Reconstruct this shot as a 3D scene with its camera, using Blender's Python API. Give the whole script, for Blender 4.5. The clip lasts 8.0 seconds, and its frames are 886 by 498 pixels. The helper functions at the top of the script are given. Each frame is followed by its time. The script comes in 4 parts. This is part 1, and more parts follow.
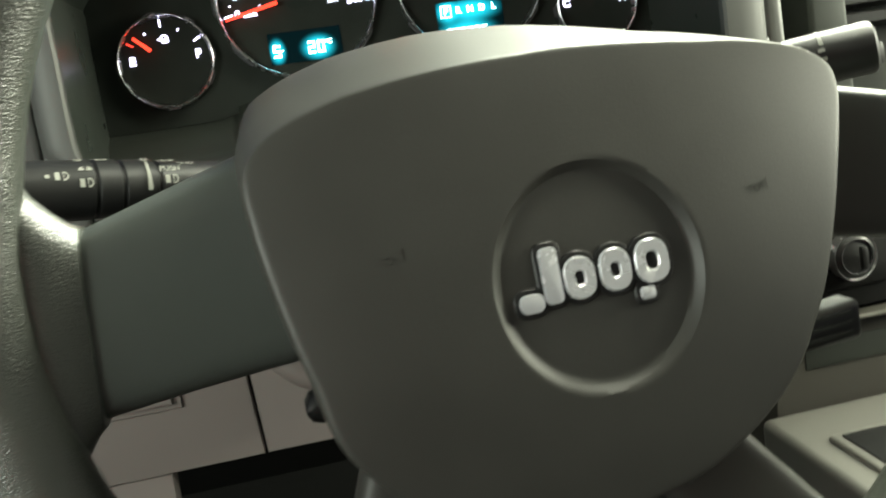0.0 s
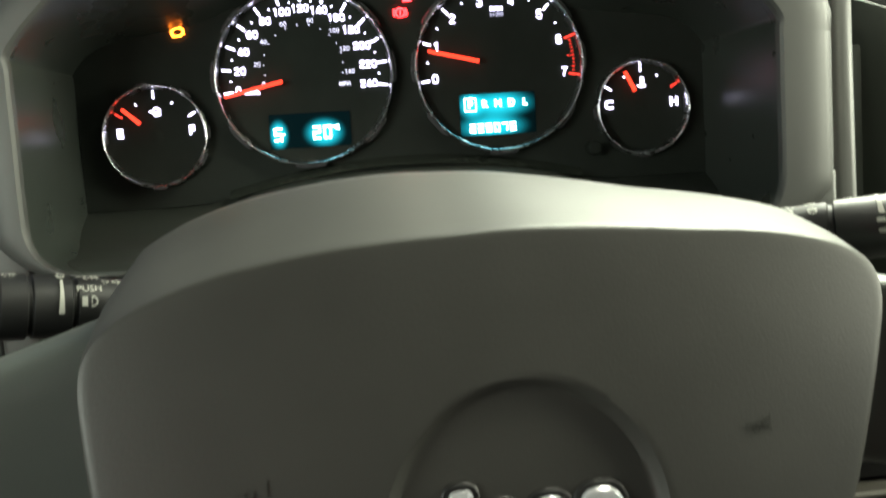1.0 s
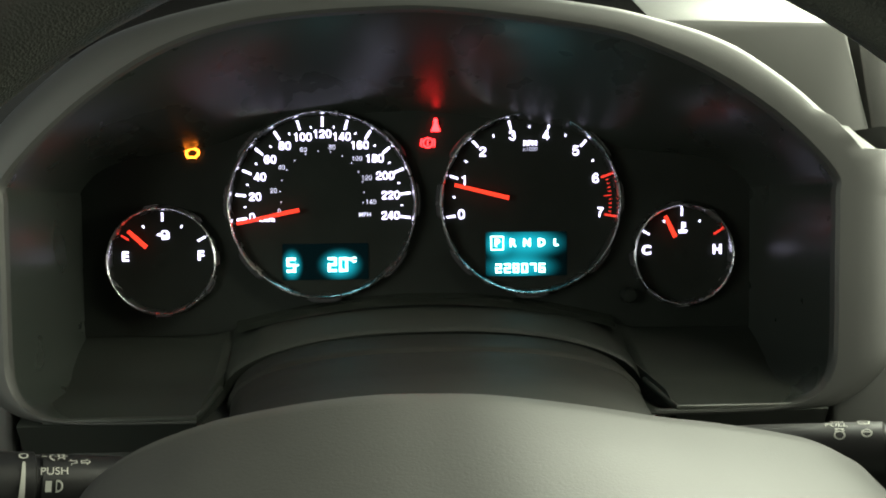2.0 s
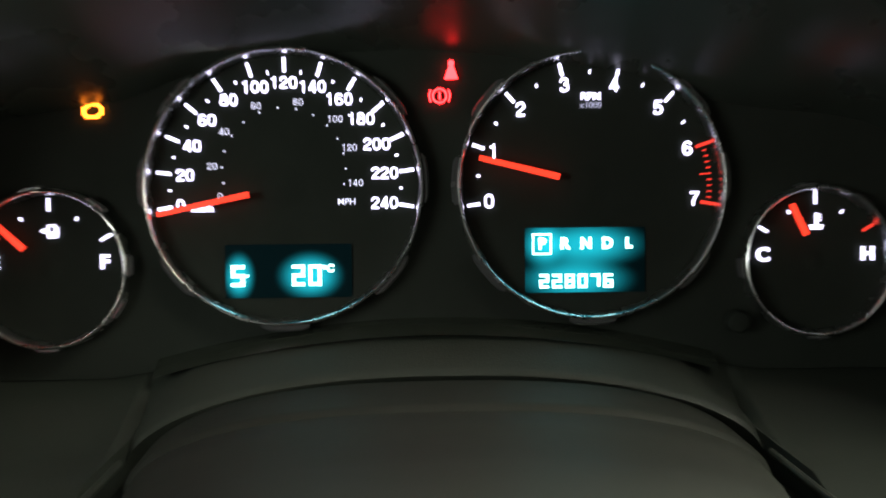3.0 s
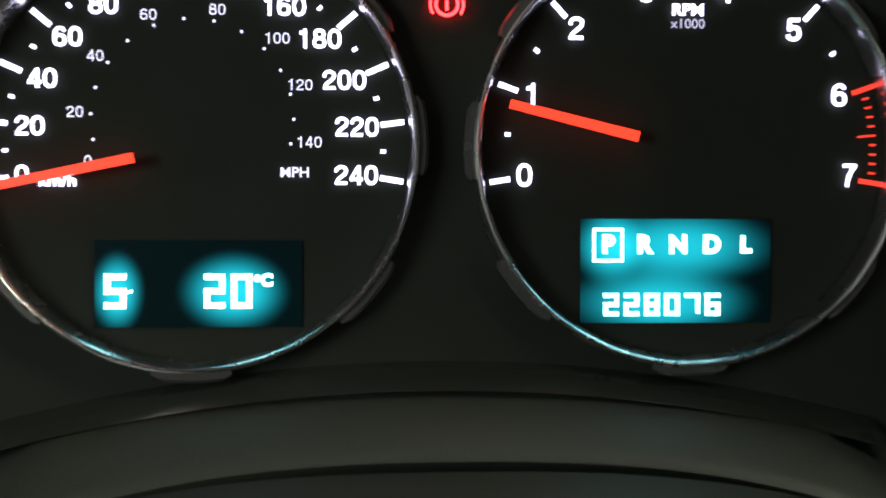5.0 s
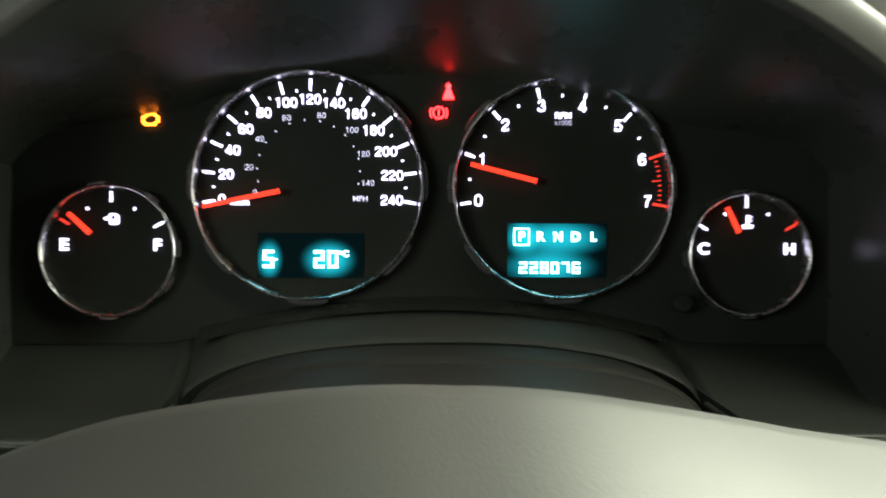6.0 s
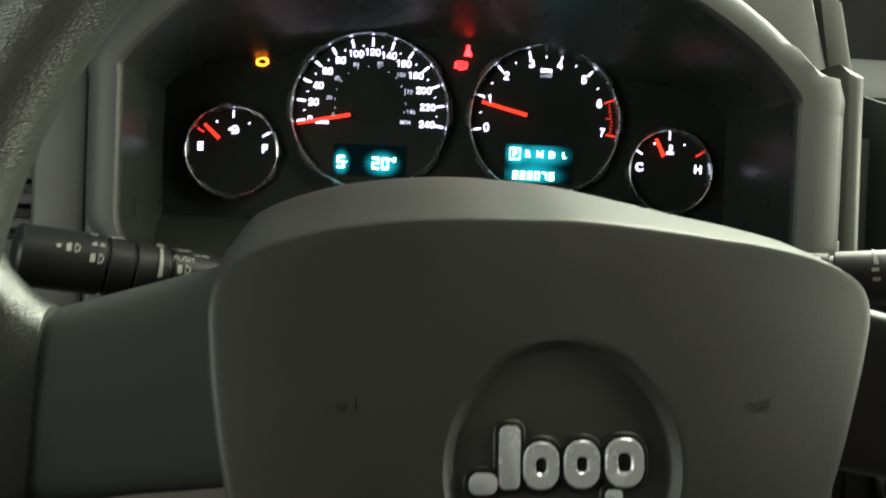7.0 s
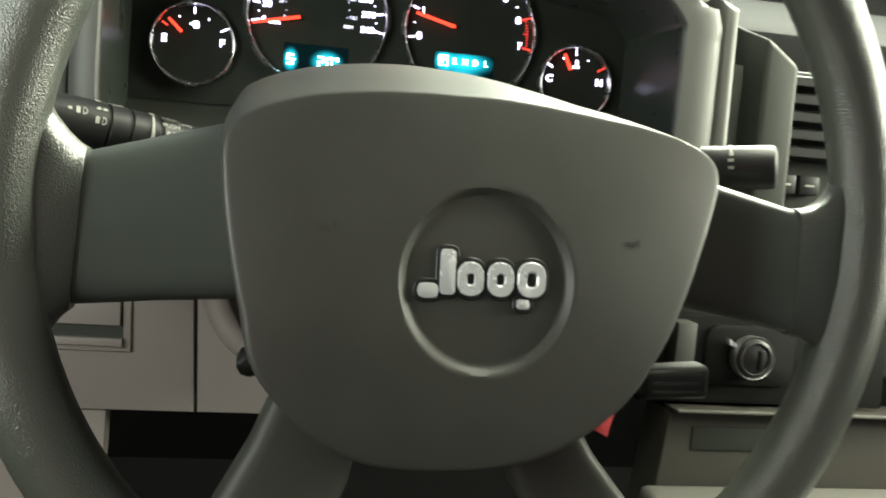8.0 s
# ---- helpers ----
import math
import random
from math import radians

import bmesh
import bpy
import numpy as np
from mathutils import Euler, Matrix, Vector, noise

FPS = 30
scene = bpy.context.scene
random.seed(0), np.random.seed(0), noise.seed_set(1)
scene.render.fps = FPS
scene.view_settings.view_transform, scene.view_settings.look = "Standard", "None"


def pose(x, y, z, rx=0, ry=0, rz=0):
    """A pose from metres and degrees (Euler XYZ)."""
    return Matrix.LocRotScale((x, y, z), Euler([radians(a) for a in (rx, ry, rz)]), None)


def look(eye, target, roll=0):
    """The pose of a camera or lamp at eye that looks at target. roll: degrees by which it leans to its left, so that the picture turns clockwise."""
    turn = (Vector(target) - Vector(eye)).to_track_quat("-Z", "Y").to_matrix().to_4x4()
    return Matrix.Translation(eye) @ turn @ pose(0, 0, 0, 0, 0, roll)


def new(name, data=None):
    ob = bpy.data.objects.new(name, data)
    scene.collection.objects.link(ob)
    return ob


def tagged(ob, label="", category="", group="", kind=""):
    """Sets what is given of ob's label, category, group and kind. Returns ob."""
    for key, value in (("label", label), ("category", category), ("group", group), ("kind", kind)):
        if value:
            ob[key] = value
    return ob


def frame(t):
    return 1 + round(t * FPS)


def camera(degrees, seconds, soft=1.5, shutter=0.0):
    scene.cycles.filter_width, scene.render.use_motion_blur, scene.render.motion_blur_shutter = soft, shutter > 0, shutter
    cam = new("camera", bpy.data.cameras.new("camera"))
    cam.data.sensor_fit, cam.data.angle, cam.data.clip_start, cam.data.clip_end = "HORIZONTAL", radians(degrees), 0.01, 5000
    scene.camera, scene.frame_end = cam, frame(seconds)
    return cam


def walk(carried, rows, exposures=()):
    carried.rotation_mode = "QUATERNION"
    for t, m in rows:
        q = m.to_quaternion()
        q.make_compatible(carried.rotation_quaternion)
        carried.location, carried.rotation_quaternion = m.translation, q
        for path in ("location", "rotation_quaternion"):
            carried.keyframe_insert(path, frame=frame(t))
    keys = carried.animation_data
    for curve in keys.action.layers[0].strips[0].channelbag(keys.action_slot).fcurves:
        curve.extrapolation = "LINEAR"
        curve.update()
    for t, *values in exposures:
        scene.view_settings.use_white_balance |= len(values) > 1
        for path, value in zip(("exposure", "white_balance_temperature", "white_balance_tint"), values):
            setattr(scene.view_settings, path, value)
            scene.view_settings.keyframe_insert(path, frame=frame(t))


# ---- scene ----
# The dashboard's own frame: dials in the plane y = 0, leaning back with the whole dash by 20 degrees.
DASH = pose(0, 0, 0.84, -20) @ pose(0, 0, -0.84)
cam = camera(49.10, 8.0, soft=1.8, shutter=0.4)
ROWS = [
    (0.0, -0.1036, -0.6157, 0.7854, -10.72, -8.13, -8.73),
    (0.5, -0.0559, -0.5862, 0.7966, -8.01, -6.73, -5.09),
    (1.0, -0.0392, -0.5523, 0.8210, -5.82, -5.83, -3.66),
    (1.5, -0.0221, -0.5280, 0.8525, -3.77, -4.52, -1.85),
    (2.0, -0.0226, -0.5135, 0.8681, -3.52, -2.84, -0.55),
    (2.2, -0.0244, -0.5102, 0.8682, -3.34, -2.77, -0.27),
    (3.3, -0.0075, -0.2832, 0.8508, -1.82, -1.58, -0.64),
    (3.5, -0.0081, -0.2541, 0.8505, -1.76, -1.64, -0.48),
    (4.0, -0.0032, -0.1991, 0.8475, -1.20, -0.82, -0.26),
    (4.5, -0.0049, -0.2000, 0.8487, -1.75, -1.21, -0.21),
    (4.7, -0.0076, -0.1997, 0.8504, -2.48, -1.40, -0.05),
    (5.8, -0.0203, -0.3663, 0.8336, -3.81, 1.21, 0.06),
    (6.0, -0.0226, -0.4191, 0.8381, -3.59, 0.23, 0.33),
    (6.5, -0.0363, -0.5676, 0.8388, -4.53, -0.39, 1.00),
    (7.0, -0.0657, -0.6059, 0.7942, -5.70, -1.02, 2.29),
    (7.5, -0.0939, -0.6435, 0.7784, -8.69, -4.34, 3.64),
    (8.0, -0.0957, -0.6974, 0.7703, -11.75, -4.95, 4.79),
]
walk(cam, [(t, DASH @ pose(x, y, z, 90 + pitch, 0, yaw) @ pose(0, 0, 0, 0, 0, roll)) for t, x, y, z, yaw, pitch, roll in ROWS],
     exposures=((0.0, 1.26), (0.5, 1.22), (1.0, 1.05), (1.5, 0.60), (2.2, 0.20), (3.3, 0.32), (4.5, 0.40), (6.0, 0.36), (6.5, 0.24), (7.0, 0.26), (7.5, 0.84), (8.0, 1.38)))

# ---- light ----
scene.view_settings.exposure = 0.0
world = bpy.data.worlds.new("night")
world.use_nodes = True
world.node_tree.nodes["Background"].inputs[0].default_value = (0.35, 0.38, 0.45, 1)
world.node_tree.nodes["Background"].inputs[1].default_value = 0.30
scene.world = world


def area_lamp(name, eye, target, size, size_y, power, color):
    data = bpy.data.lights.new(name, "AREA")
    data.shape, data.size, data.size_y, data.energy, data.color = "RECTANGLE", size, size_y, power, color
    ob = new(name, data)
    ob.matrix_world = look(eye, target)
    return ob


# an assumed dome lamp between the front seats, out of view, added for overhead light
area_lamp("overhead_fill_light", (0.30, -0.12, 1.335), (0.29, -0.11, 0.0), 0.18, 0.12, 1.0, (0.94, 1.0, 0.79))
# fill from the right, its source unseen, added to light the pad's face and dish
area_lamp("right_fill_light", (1.14, -0.17, 1.12), (-0.05, -0.28, 0.82), 0.50, 0.28, 8.0, (0.97, 1.0, 0.79))
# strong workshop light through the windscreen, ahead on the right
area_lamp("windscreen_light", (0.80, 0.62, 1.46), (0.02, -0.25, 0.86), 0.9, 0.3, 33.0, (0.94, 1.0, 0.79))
# added fills, sources unseen: one from the left, a red one from behind
area_lamp("left_fill_light", (-0.58, -0.58, 1.08), (-0.05, -0.28, 0.80), 0.40, 0.25, 1.55, (0.92, 1.0, 0.86))
# no red source is known; this lamp is added to tint the chrome
area_lamp("red_fill_light", (-0.60, -1.50, 1.30), (-0.12, 0.0, 0.85), 0.10, 0.08, 0.2, (1.0, 0.10, 0.14))


# ---- materials ----
def material(name, color, rough=0.5, metal=0.0, vary=0.12, scale=60.0, bump=0.15, grain=900.0, coat=0.0, distance=0.0004, gloss=0.5):
    """A solid surface: two scales of colour change, wear in the gloss and a fine relief."""
    m = bpy.data.materials.new(name)
    m.use_nodes = True
    n, l = m.node_tree.nodes, m.node_tree.links
    b = n["Principled BSDF"]
    co = n.new("ShaderNodeTexCoord")
    big, small = n.new("ShaderNodeTexNoise"), n.new("ShaderNodeTexNoise")
    big.inputs["Scale"].default_value, big.inputs["Detail"].default_value = scale, 4
    small.inputs["Scale"].default_value, small.inputs["Detail"].default_value = grain, 3
    for t in (big, small):
        l.new(co.outputs["Object"], t.inputs["Vector"])
    mix = n.new("ShaderNodeMix")
    mix.data_type = "RGBA"
    mix.inputs[6].default_value = (*[c * (1 - vary) for c in color], 1)
    mix.inputs[7].default_value = (*[min(1, c * (1 + vary)) for c in color], 1)
    l.new(big.outputs["Fac"], mix.inputs[0])
    l.new(mix.outputs[2], b.inputs["Base Color"])
    ro = n.new("ShaderNodeMapRange")
    ro.inputs[3].default_value, ro.inputs[4].default_value = max(0.02, rough - 0.08), min(1, rough + 0.08)
    l.new(big.outputs["Fac"], ro.inputs[0])
    l.new(ro.outputs[0], b.inputs["Roughness"])
    b.inputs["Metallic"].default_value = metal
    b.inputs["Coat Weight"].default_value = coat
    b.inputs["Specular IOR Level"].default_value = gloss
    if bump:
        bp = n.new("ShaderNodeBump")
        bp.inputs["Strength"].default_value, bp.inputs["Distance"].default_value = bump, distance
        l.new(small.outputs["Fac"], bp.inputs["Height"])
        l.new(bp.outputs[0], b.inputs["Normal"])
    return m


def leather(name, color, rough):
    """Grained skin: small cells pressed into the surface."""
    m = material(name, color, rough, vary=0.15, scale=25, bump=0)
    n, l = m.node_tree.nodes, m.node_tree.links
    co, v, bp = n.new("ShaderNodeTexCoord"), n.new("ShaderNodeTexVoronoi"), n.new("ShaderNodeBump")
    ns = n.new("ShaderNodeTexNoise")
    v.inputs["Scale"].default_value, ns.inputs["Scale"].default_value = 1500, 800
    add = n.new("ShaderNodeMath")
    l.new(co.outputs["Object"], v.inputs["Vector"])
    l.new(co.outputs["Object"], ns.inputs["Vector"])
    l.new(v.outputs["Distance"], add.inputs[0])
    l.new(ns.outputs["Fac"], add.inputs[1])
    bp.inputs["Strength"].default_value, bp.inputs["Distance"].default_value = 0.45, 0.0005
    b = n["Principled BSDF"]
    b.inputs["Specular IOR Level"].default_value, b.inputs["Coat Weight"].default_value, b.inputs["Coat Roughness"].default_value = 0.9, 0.5, 0.28
    l.new(bp.outputs[0], b.inputs["Coat Normal"])
    l.new(add.outputs[0], bp.inputs["Height"])
    l.new(bp.outputs[0], n["Principled BSDF"].inputs["Normal"])
    return m


def glow(name, color, strength):
    m = bpy.data.materials.new(name)
    m.use_nodes = True
    b = m.node_tree.nodes["Principled BSDF"]
    b.inputs["Base Color"].default_value = (*[c * 0.3 for c in color], 1)
    b.inputs["Roughness"].default_value = 0.4
    b.inputs["Emission Color"].default_value = (*color, 1)
    b.inputs["Emission Strength"].default_value = strength
    return m


def backlit(name, color, strength, halos):
    """A display's light sheet, its emission painted brighter in halos round the figures: (x, z, half width, half
    height) of each.
    """
    m = glow(name, color, strength)
    m.node_tree.nodes["Principled BSDF"].inputs["Base Color"].default_value = (0.002, 0.004, 0.004, 1)
    m.node_tree.nodes["Principled BSDF"].inputs["Specular IOR Level"].default_value = 0.05
    n, l = m.node_tree.nodes, m.node_tree.links
    co, last = n.new("ShaderNodeTexCoord"), None
    for x, z, w, h in halos:
        sub, div, dist, fall, add = (n.new("ShaderNodeVectorMath"), n.new("ShaderNodeVectorMath"), n.new("ShaderNodeVectorMath"), n.new("ShaderNodeMapRange"), n.new("ShaderNodeMath"))
        sub.operation, div.operation, dist.operation, fall.interpolation_type = "SUBTRACT", "DIVIDE", "LENGTH", "SMOOTHERSTEP"
        sub.inputs[1].default_value, div.inputs[1].default_value = (x, 0, z), (w, 1.0, h)
        fall.inputs[1].default_value, fall.inputs[2].default_value, fall.inputs[3].default_value, fall.inputs[4].default_value = 0.0, 2.1, strength * 2.0, 0.0
        l.new(co.outputs["Object"], sub.inputs[0])
        l.new(sub.outputs[0], div.inputs[0])
        l.new(div.outputs[0], dist.inputs[0])
        l.new(dist.outputs["Value"], fall.inputs[0])
        add.inputs[1].default_value = strength * 0.012
        l.new(fall.outputs[0], add.inputs[0])
        if last:
            l.new(last.outputs[0], add.inputs[1])
        last = add
    l.new(last.outputs[0], n["Principled BSDF"].inputs["Emission Strength"])
    return m


PAD = material("grained_grey_vinyl", (0.0450, 0.0445, 0.0395), 0.48, vary=0.28, scale=22, bump=0.11, grain=1100, distance=0.0005)
SPOKE = material("satin_grey_plastic", (0.090, 0.101, 0.092), 0.42, vary=0.08, scale=40, bump=0.1, grain=1500)
RIM = leather("grey_grained_leather", (0.066, 0.071, 0.060), 0.32)
DASHGREY = material("satin_silver_grey_paint", (0.098, 0.100, 0.094), 0.5, 0.2, vary=0.06, scale=30, bump=0.12, grain=1600)
TRAY = material("dark_grey_tray_plastic", (0.029, 0.034, 0.028), 0.6, vary=0.1, scale=35, bump=0.3, grain=1300)
COVER = material("dark_column_plastic", (0.030, 0.031, 0.027), 0.6, vary=0.1, scale=35, bump=0.3, grain=1300, gloss=0.25)
DASHTOP = material("matt_black_dash_skin", (0.014, 0.0145, 0.015), 0.85, vary=0.15, scale=30, bump=0.5, grain=900, gloss=0.15)
BEIGE = material("light_taupe_plastic", (0.29, 0.252, 0.238), 0.55, vary=0.06, scale=20, bump=0.25, grain=1200)
BLACK = material("black_plastic", (0.011, 0.011, 0.011), 0.45, vary=0.2, scale=80, bump=0.1, grain=1500)
MATTBLACK = material("matt_black_plastic", (0.007, 0.007, 0.007), 0.7, vary=0.2, scale=60, bump=0.2, grain=1200, gloss=0.2)
LIPGREY = material("highlight_grey_plastic", (0.052, 0.057, 0.049), 0.38, vary=0.15, scale=60, bump=0.1, grain=1300)
SILL = material("semi_gloss_dark_plastic", (0.024, 0.028, 0.023), 0.19, vary=0.1, scale=35, bump=0.05, grain=1300)
FACE = material("black_dial_card", (0.027, 0.031, 0.027), 0.7, vary=0.2, scale=60, bump=0.05, gloss=0.08)
LINING = material("glossy_black_hood_lining", (0.042, 0.049, 0.043), 0.29, vary=0.1, scale=35, bump=0.05, grain=1200)
CHROME = material("chrome", (0.82, 0.82, 0.84), 0.27, 1.0, vary=0.04, scale=100, bump=0.02)
SATIN = material("satin_silver", (0.82, 0.83, 0.86), 0.26, 0.45, vary=0.05, scale=200, bump=0.1)
DULLMETAL = material("dull_metal", (0.42, 0.42, 0.43), 0.36, 0.8, vary=0.15, scale=200, bump=0.05)
CARPET = material("dark_carpet", (0.008, 0.008, 0.008), 0.95, vary=0.4, scale=200, bump=0.8, grain=2500, distance=0.002)
LINER = material("grey_headliner_cloth", (0.3, 0.29, 0.27), 0.95, vary=0.1, scale=40, bump=0.5, grain=1500)
SEATCLOTH = material("dark_grey_seat_cloth", (0.06, 0.06, 0.06), 0.9, vary=0.2, scale=60, bump=0.5, grain=1200)
CREAM = material("light_grey_console_plastic", (0.155, 0.15, 0.135), 0.5, vary=0.07, scale=25, bump=0.2, grain=1200)
DARKTAUPE = material("dark_taupe_plastic", (0.056, 0.052, 0.044), 0.55, vary=0.08, scale=25, bump=0.2, grain=1200)
REDCLOTH = material("red_fabric", (0.6, 0.06, 0.07), 0.7, vary=0.1, scale=60, bump=0.4)
PRINT = material("white_print", (0.40, 0.40, 0.36), 0.5, vary=0.05, bump=0)
WHITE_GLOW = glow("white_blue_backlight", (0.76, 0.72, 1.0), 3.2)
CLIP = material("smoky_clip_plastic", (0.075, 0.075, 0.080), 0.25, vary=0.1, scale=200, bump=0.03, gloss=0.7)
MPH_GLOW = glow("pale_white_backlight", (0.76, 0.76, 1.0), 1.2)
DIM_GLOW = glow("dim_white_backlight", (0.72, 0.72, 1.0), 0.7)
NEEDLE = glow("red_needle_light", (1.0, 0.045, 0.02), 1.5)
RED_GLOW = glow("red_mark_light", (1.0, 0.05, 0.03), 1.1)
ICON_RED = glow("red_warning_light", (1.0, 0.014, 0.016), 15.0)
ICON_AMBER = glow("amber_warning_light", (1.0, 0.21, 0.012), 10.0)
CYAN = glow("cyan_display_light", (0.5, 1.0, 1.0), 4.0)
# the bloom round the lit figures is painted into these sheets' emission
TEAL_LEFT = backlit("teal_display_sheet", (0.01, 0.43, 0.54), 0.7, ((-0.0708, 0.8349, 0.0032, 0.0049), (-0.0455, 0.8349, 0.0066, 0.0049)))
TEAL_RIGHT = backlit("teal_display_sheet", (0.01, 0.43, 0.54), 0.55, ((0.0385, 0.8452, 0.0048, 0.0052), (0.0540, 0.8450, 0.0125, 0.0050), (0.0500, 0.8324, 0.0120, 0.0048)))
LAMP_GLASS = glow("lit_lamp_cover", (1.0, 0.96, 0.78), 6.0)


# ---- building helpers ----
def link_mesh(name, bm, mat, smooth=True):
    bmesh.ops.recalc_face_normals(bm, faces=bm.faces)
    me = bpy.data.meshes.new(name)
    bm.to_mesh(me)
    bm.free()
    me.materials.append(mat)
    if smooth:
        me.shade_smooth()
        me.set_sharp_from_angle(angle=radians(35))
    return new(name, me)


def thing(name, base, label, category, group="", kind=""):
    """An Empty at the thing's base, in the dashboard's frame."""
    ob = new(name)
    ob.empty_display_size = 0.02
    ob.matrix_world = DASH @ Matrix.Translation(base)
    ob["base"] = base
    return tagged(ob, label, category, group, kind)


def part(name, bm, mat, parent, label="", smooth=True):
    """One mesh under a thing or part, its vertices given in the dashboard's frame."""
    ob = link_mesh(name, bm, mat, smooth)
    ob.parent = parent
    if parent.type == "EMPTY":
        ob.matrix_basis = Matrix.Translation(-Vector(parent["base"]))
    if label:
        ob["label"] = label
    return ob


def spline(points, per=6, closed=False):
    """A smooth line through a few points (any dimension)."""
    p = [Vector(q) for q in points]
    n, out = len(p), []
    for i in range(n if closed else n - 1):
        a, b, c, d = (p[(i + k) % n] if closed else p[max(0, min(n - 1, i + k))] for k in (-1, 0, 1, 2))
        for j in range(per):
            t = j / per
            out.append(0.5 * (2 * b + (c - a) * t + (2 * a - 5 * b + 4 * c - d) * t * t + (3 * b - a - 3 * c + d) * t ** 3))
    if not closed:
        out.append(p[-1])
    return out


def strip(rings, closed=False, caps=False, bm=None):
    """A skin over rows of points; closed: each row is a loop."""
    bm = bm or bmesh.new()
    rows = [[bm.verts.new(q) for q in r] for r in rings]
    for a, b in zip(rows, rows[1:]):
        n = len(a)
        for i in range(n if closed else n - 1):
            bm.faces.new((a[i], a[(i + 1) % n], b[(i + 1) % n], b[i]))
    if caps:
        bm.faces.new(rows[0])
        bm.faces.new(rows[-1][::-1])
    return bm


def slab(outline, y0, y1, bevel=0.0, seg=2, bm=None):
    """A plate: an outline in x, z between two depths, its front edge (y0) rounded."""
    one = bmesh.new()
    f = one.faces.new([one.verts.new((x, y1, z)) for x, z in outline])
    top = bmesh.ops.extrude_face_region(one, geom=[f])
    vs = [v for v in top["geom"] if isinstance(v, bmesh.types.BMVert)]
    bmesh.ops.translate(one, vec=(0, y0 - y1, 0), verts=vs)
    if bevel:
        es = [e for e in one.edges if all(abs(v.co.y - y0) < 1e-6 for v in e.verts)]
        bmesh.ops.bevel(one, geom=es, offset=bevel, segments=seg, affect="EDGES", profile=0.5)
    return merge(bm, one)


def merge(bm, one):
    if bm is None:
        return one
    me = bpy.data.meshes.new("joint")
    one.to_mesh(me)
    one.free()
    bm.from_mesh(me)
    bpy.data.meshes.remove(me)
    return bm


def box(x0, x1, y0, y1, z0, z1, bevel=0.0, seg=2, bm=None):
    one = bmesh.new()
    bmesh.ops.create_cube(one, size=1, matrix=Matrix.LocRotScale(((x0 + x1) / 2, (y0 + y1) / 2, (z0 + z1) / 2), None, (x1 - x0, y1 - y0, z1 - z0)))
    if bevel:
        bmesh.ops.bevel(one, geom=one.edges[:], offset=bevel, segments=seg, affect="EDGES", profile=0.5)
    return merge(bm, one)


def prism(corners, bevel=0.0, seg=2, bm=None):
    """A body with eight corners: four in front (counter-clockwise), four behind."""
    one = bmesh.new()
    v = [one.verts.new(c) for c in corners]
    for f in ((0, 1, 2, 3), (7, 6, 5, 4), (0, 4, 5, 1), (1, 5, 6, 2), (2, 6, 7, 3), (3, 7, 4, 0)):
        one.faces.new([v[i] for i in f])
    bmesh.ops.recalc_face_normals(one, faces=one.faces)
    if bevel:
        bmesh.ops.bevel(one, geom=one.edges[:], offset=bevel, segments=seg, affect="EDGES", profile=0.5)
    return merge(bm, one)


def lathe(centre, axis, profile, n=48, bm=None, a0=0.0, a1=2 * math.pi):
    """A turned body: profile of (radius, along the axis), round an axis from centre."""
    axis = Vector(axis).normalized()
    side = axis.orthogonal().normalized()
    if abs(axis.y) > 0.9:
        side = Vector((1, 0, 0))
    other = axis.cross(side).normalized()
    c = Vector(centre)
    full = a1 - a0 > 6.28
    k = n if full else n + 1
    rings = [[c + axis * h + (side * math.cos(a0 + (a1 - a0) * i / n) + other * math.sin(a0 + (a1 - a0) * i / n)) * r for i in range(k)] for r, h in profile]
    return strip(rings, closed=full, bm=bm)


def tube(path, radius, n=10, closed=False, bm=None, caps=True):
    """A round bar along a path; radius: one number or one for each point."""
    p = [Vector(q) for q in path]
    rad = radius if isinstance(radius, (list, tuple)) else [radius] * len(p)
    rings, up = [], None
    for i, q in enumerate(p):
        a = p[i - 1] if i or closed else q
        b = p[(i + 1) % len(p)] if i + 1 < len(p) or closed else q
        d = (b - a).normalized()
        up = d.orthogonal().normalized() if up is None else (up - d * up.dot(d)).normalized()
        w = d.cross(up)
        rings.append([q + (up * math.cos(2 * math.pi * k / n) + w * math.sin(2 * math.pi * k / n)) * rad[i] for k in range(n)])
    if closed:
        rings.append(rings[0])
    return strip(rings, closed=True, caps=caps and not closed, bm=bm)


def letters(text, x, z, size, y=0.0, bold=0.0, turn=None, wide=1.0):
    """Text set in the plane facing the driver, centred on x, z; turn: a map from its (u, v) to a point."""
    cu = bpy.data.curves.new("text", "FONT")
    cu.body, cu.size, cu.align_x, cu.align_y, cu.offset, cu.fill_mode, cu.resolution_u = text, size, "CENTER", "CENTER", bold, "BOTH", 4
    tmp = bpy.data.objects.new("text", cu)
    scene.collection.objects.link(tmp)
    me = bpy.data.meshes.new_from_object(tmp.evaluated_get(bpy.context.evaluated_depsgraph_get()))
    bm = bmesh.new()
    bm.from_mesh(me)
    bpy.data.objects.remove(tmp)
    bpy.data.curves.remove(cu)
    bpy.data.meshes.remove(me)
    for v in bm.verts:
        u, w = v.co.x * wide, v.co.y
        v.co = turn(u, w) if turn else Vector((x + u, y, z + w))
    return bm


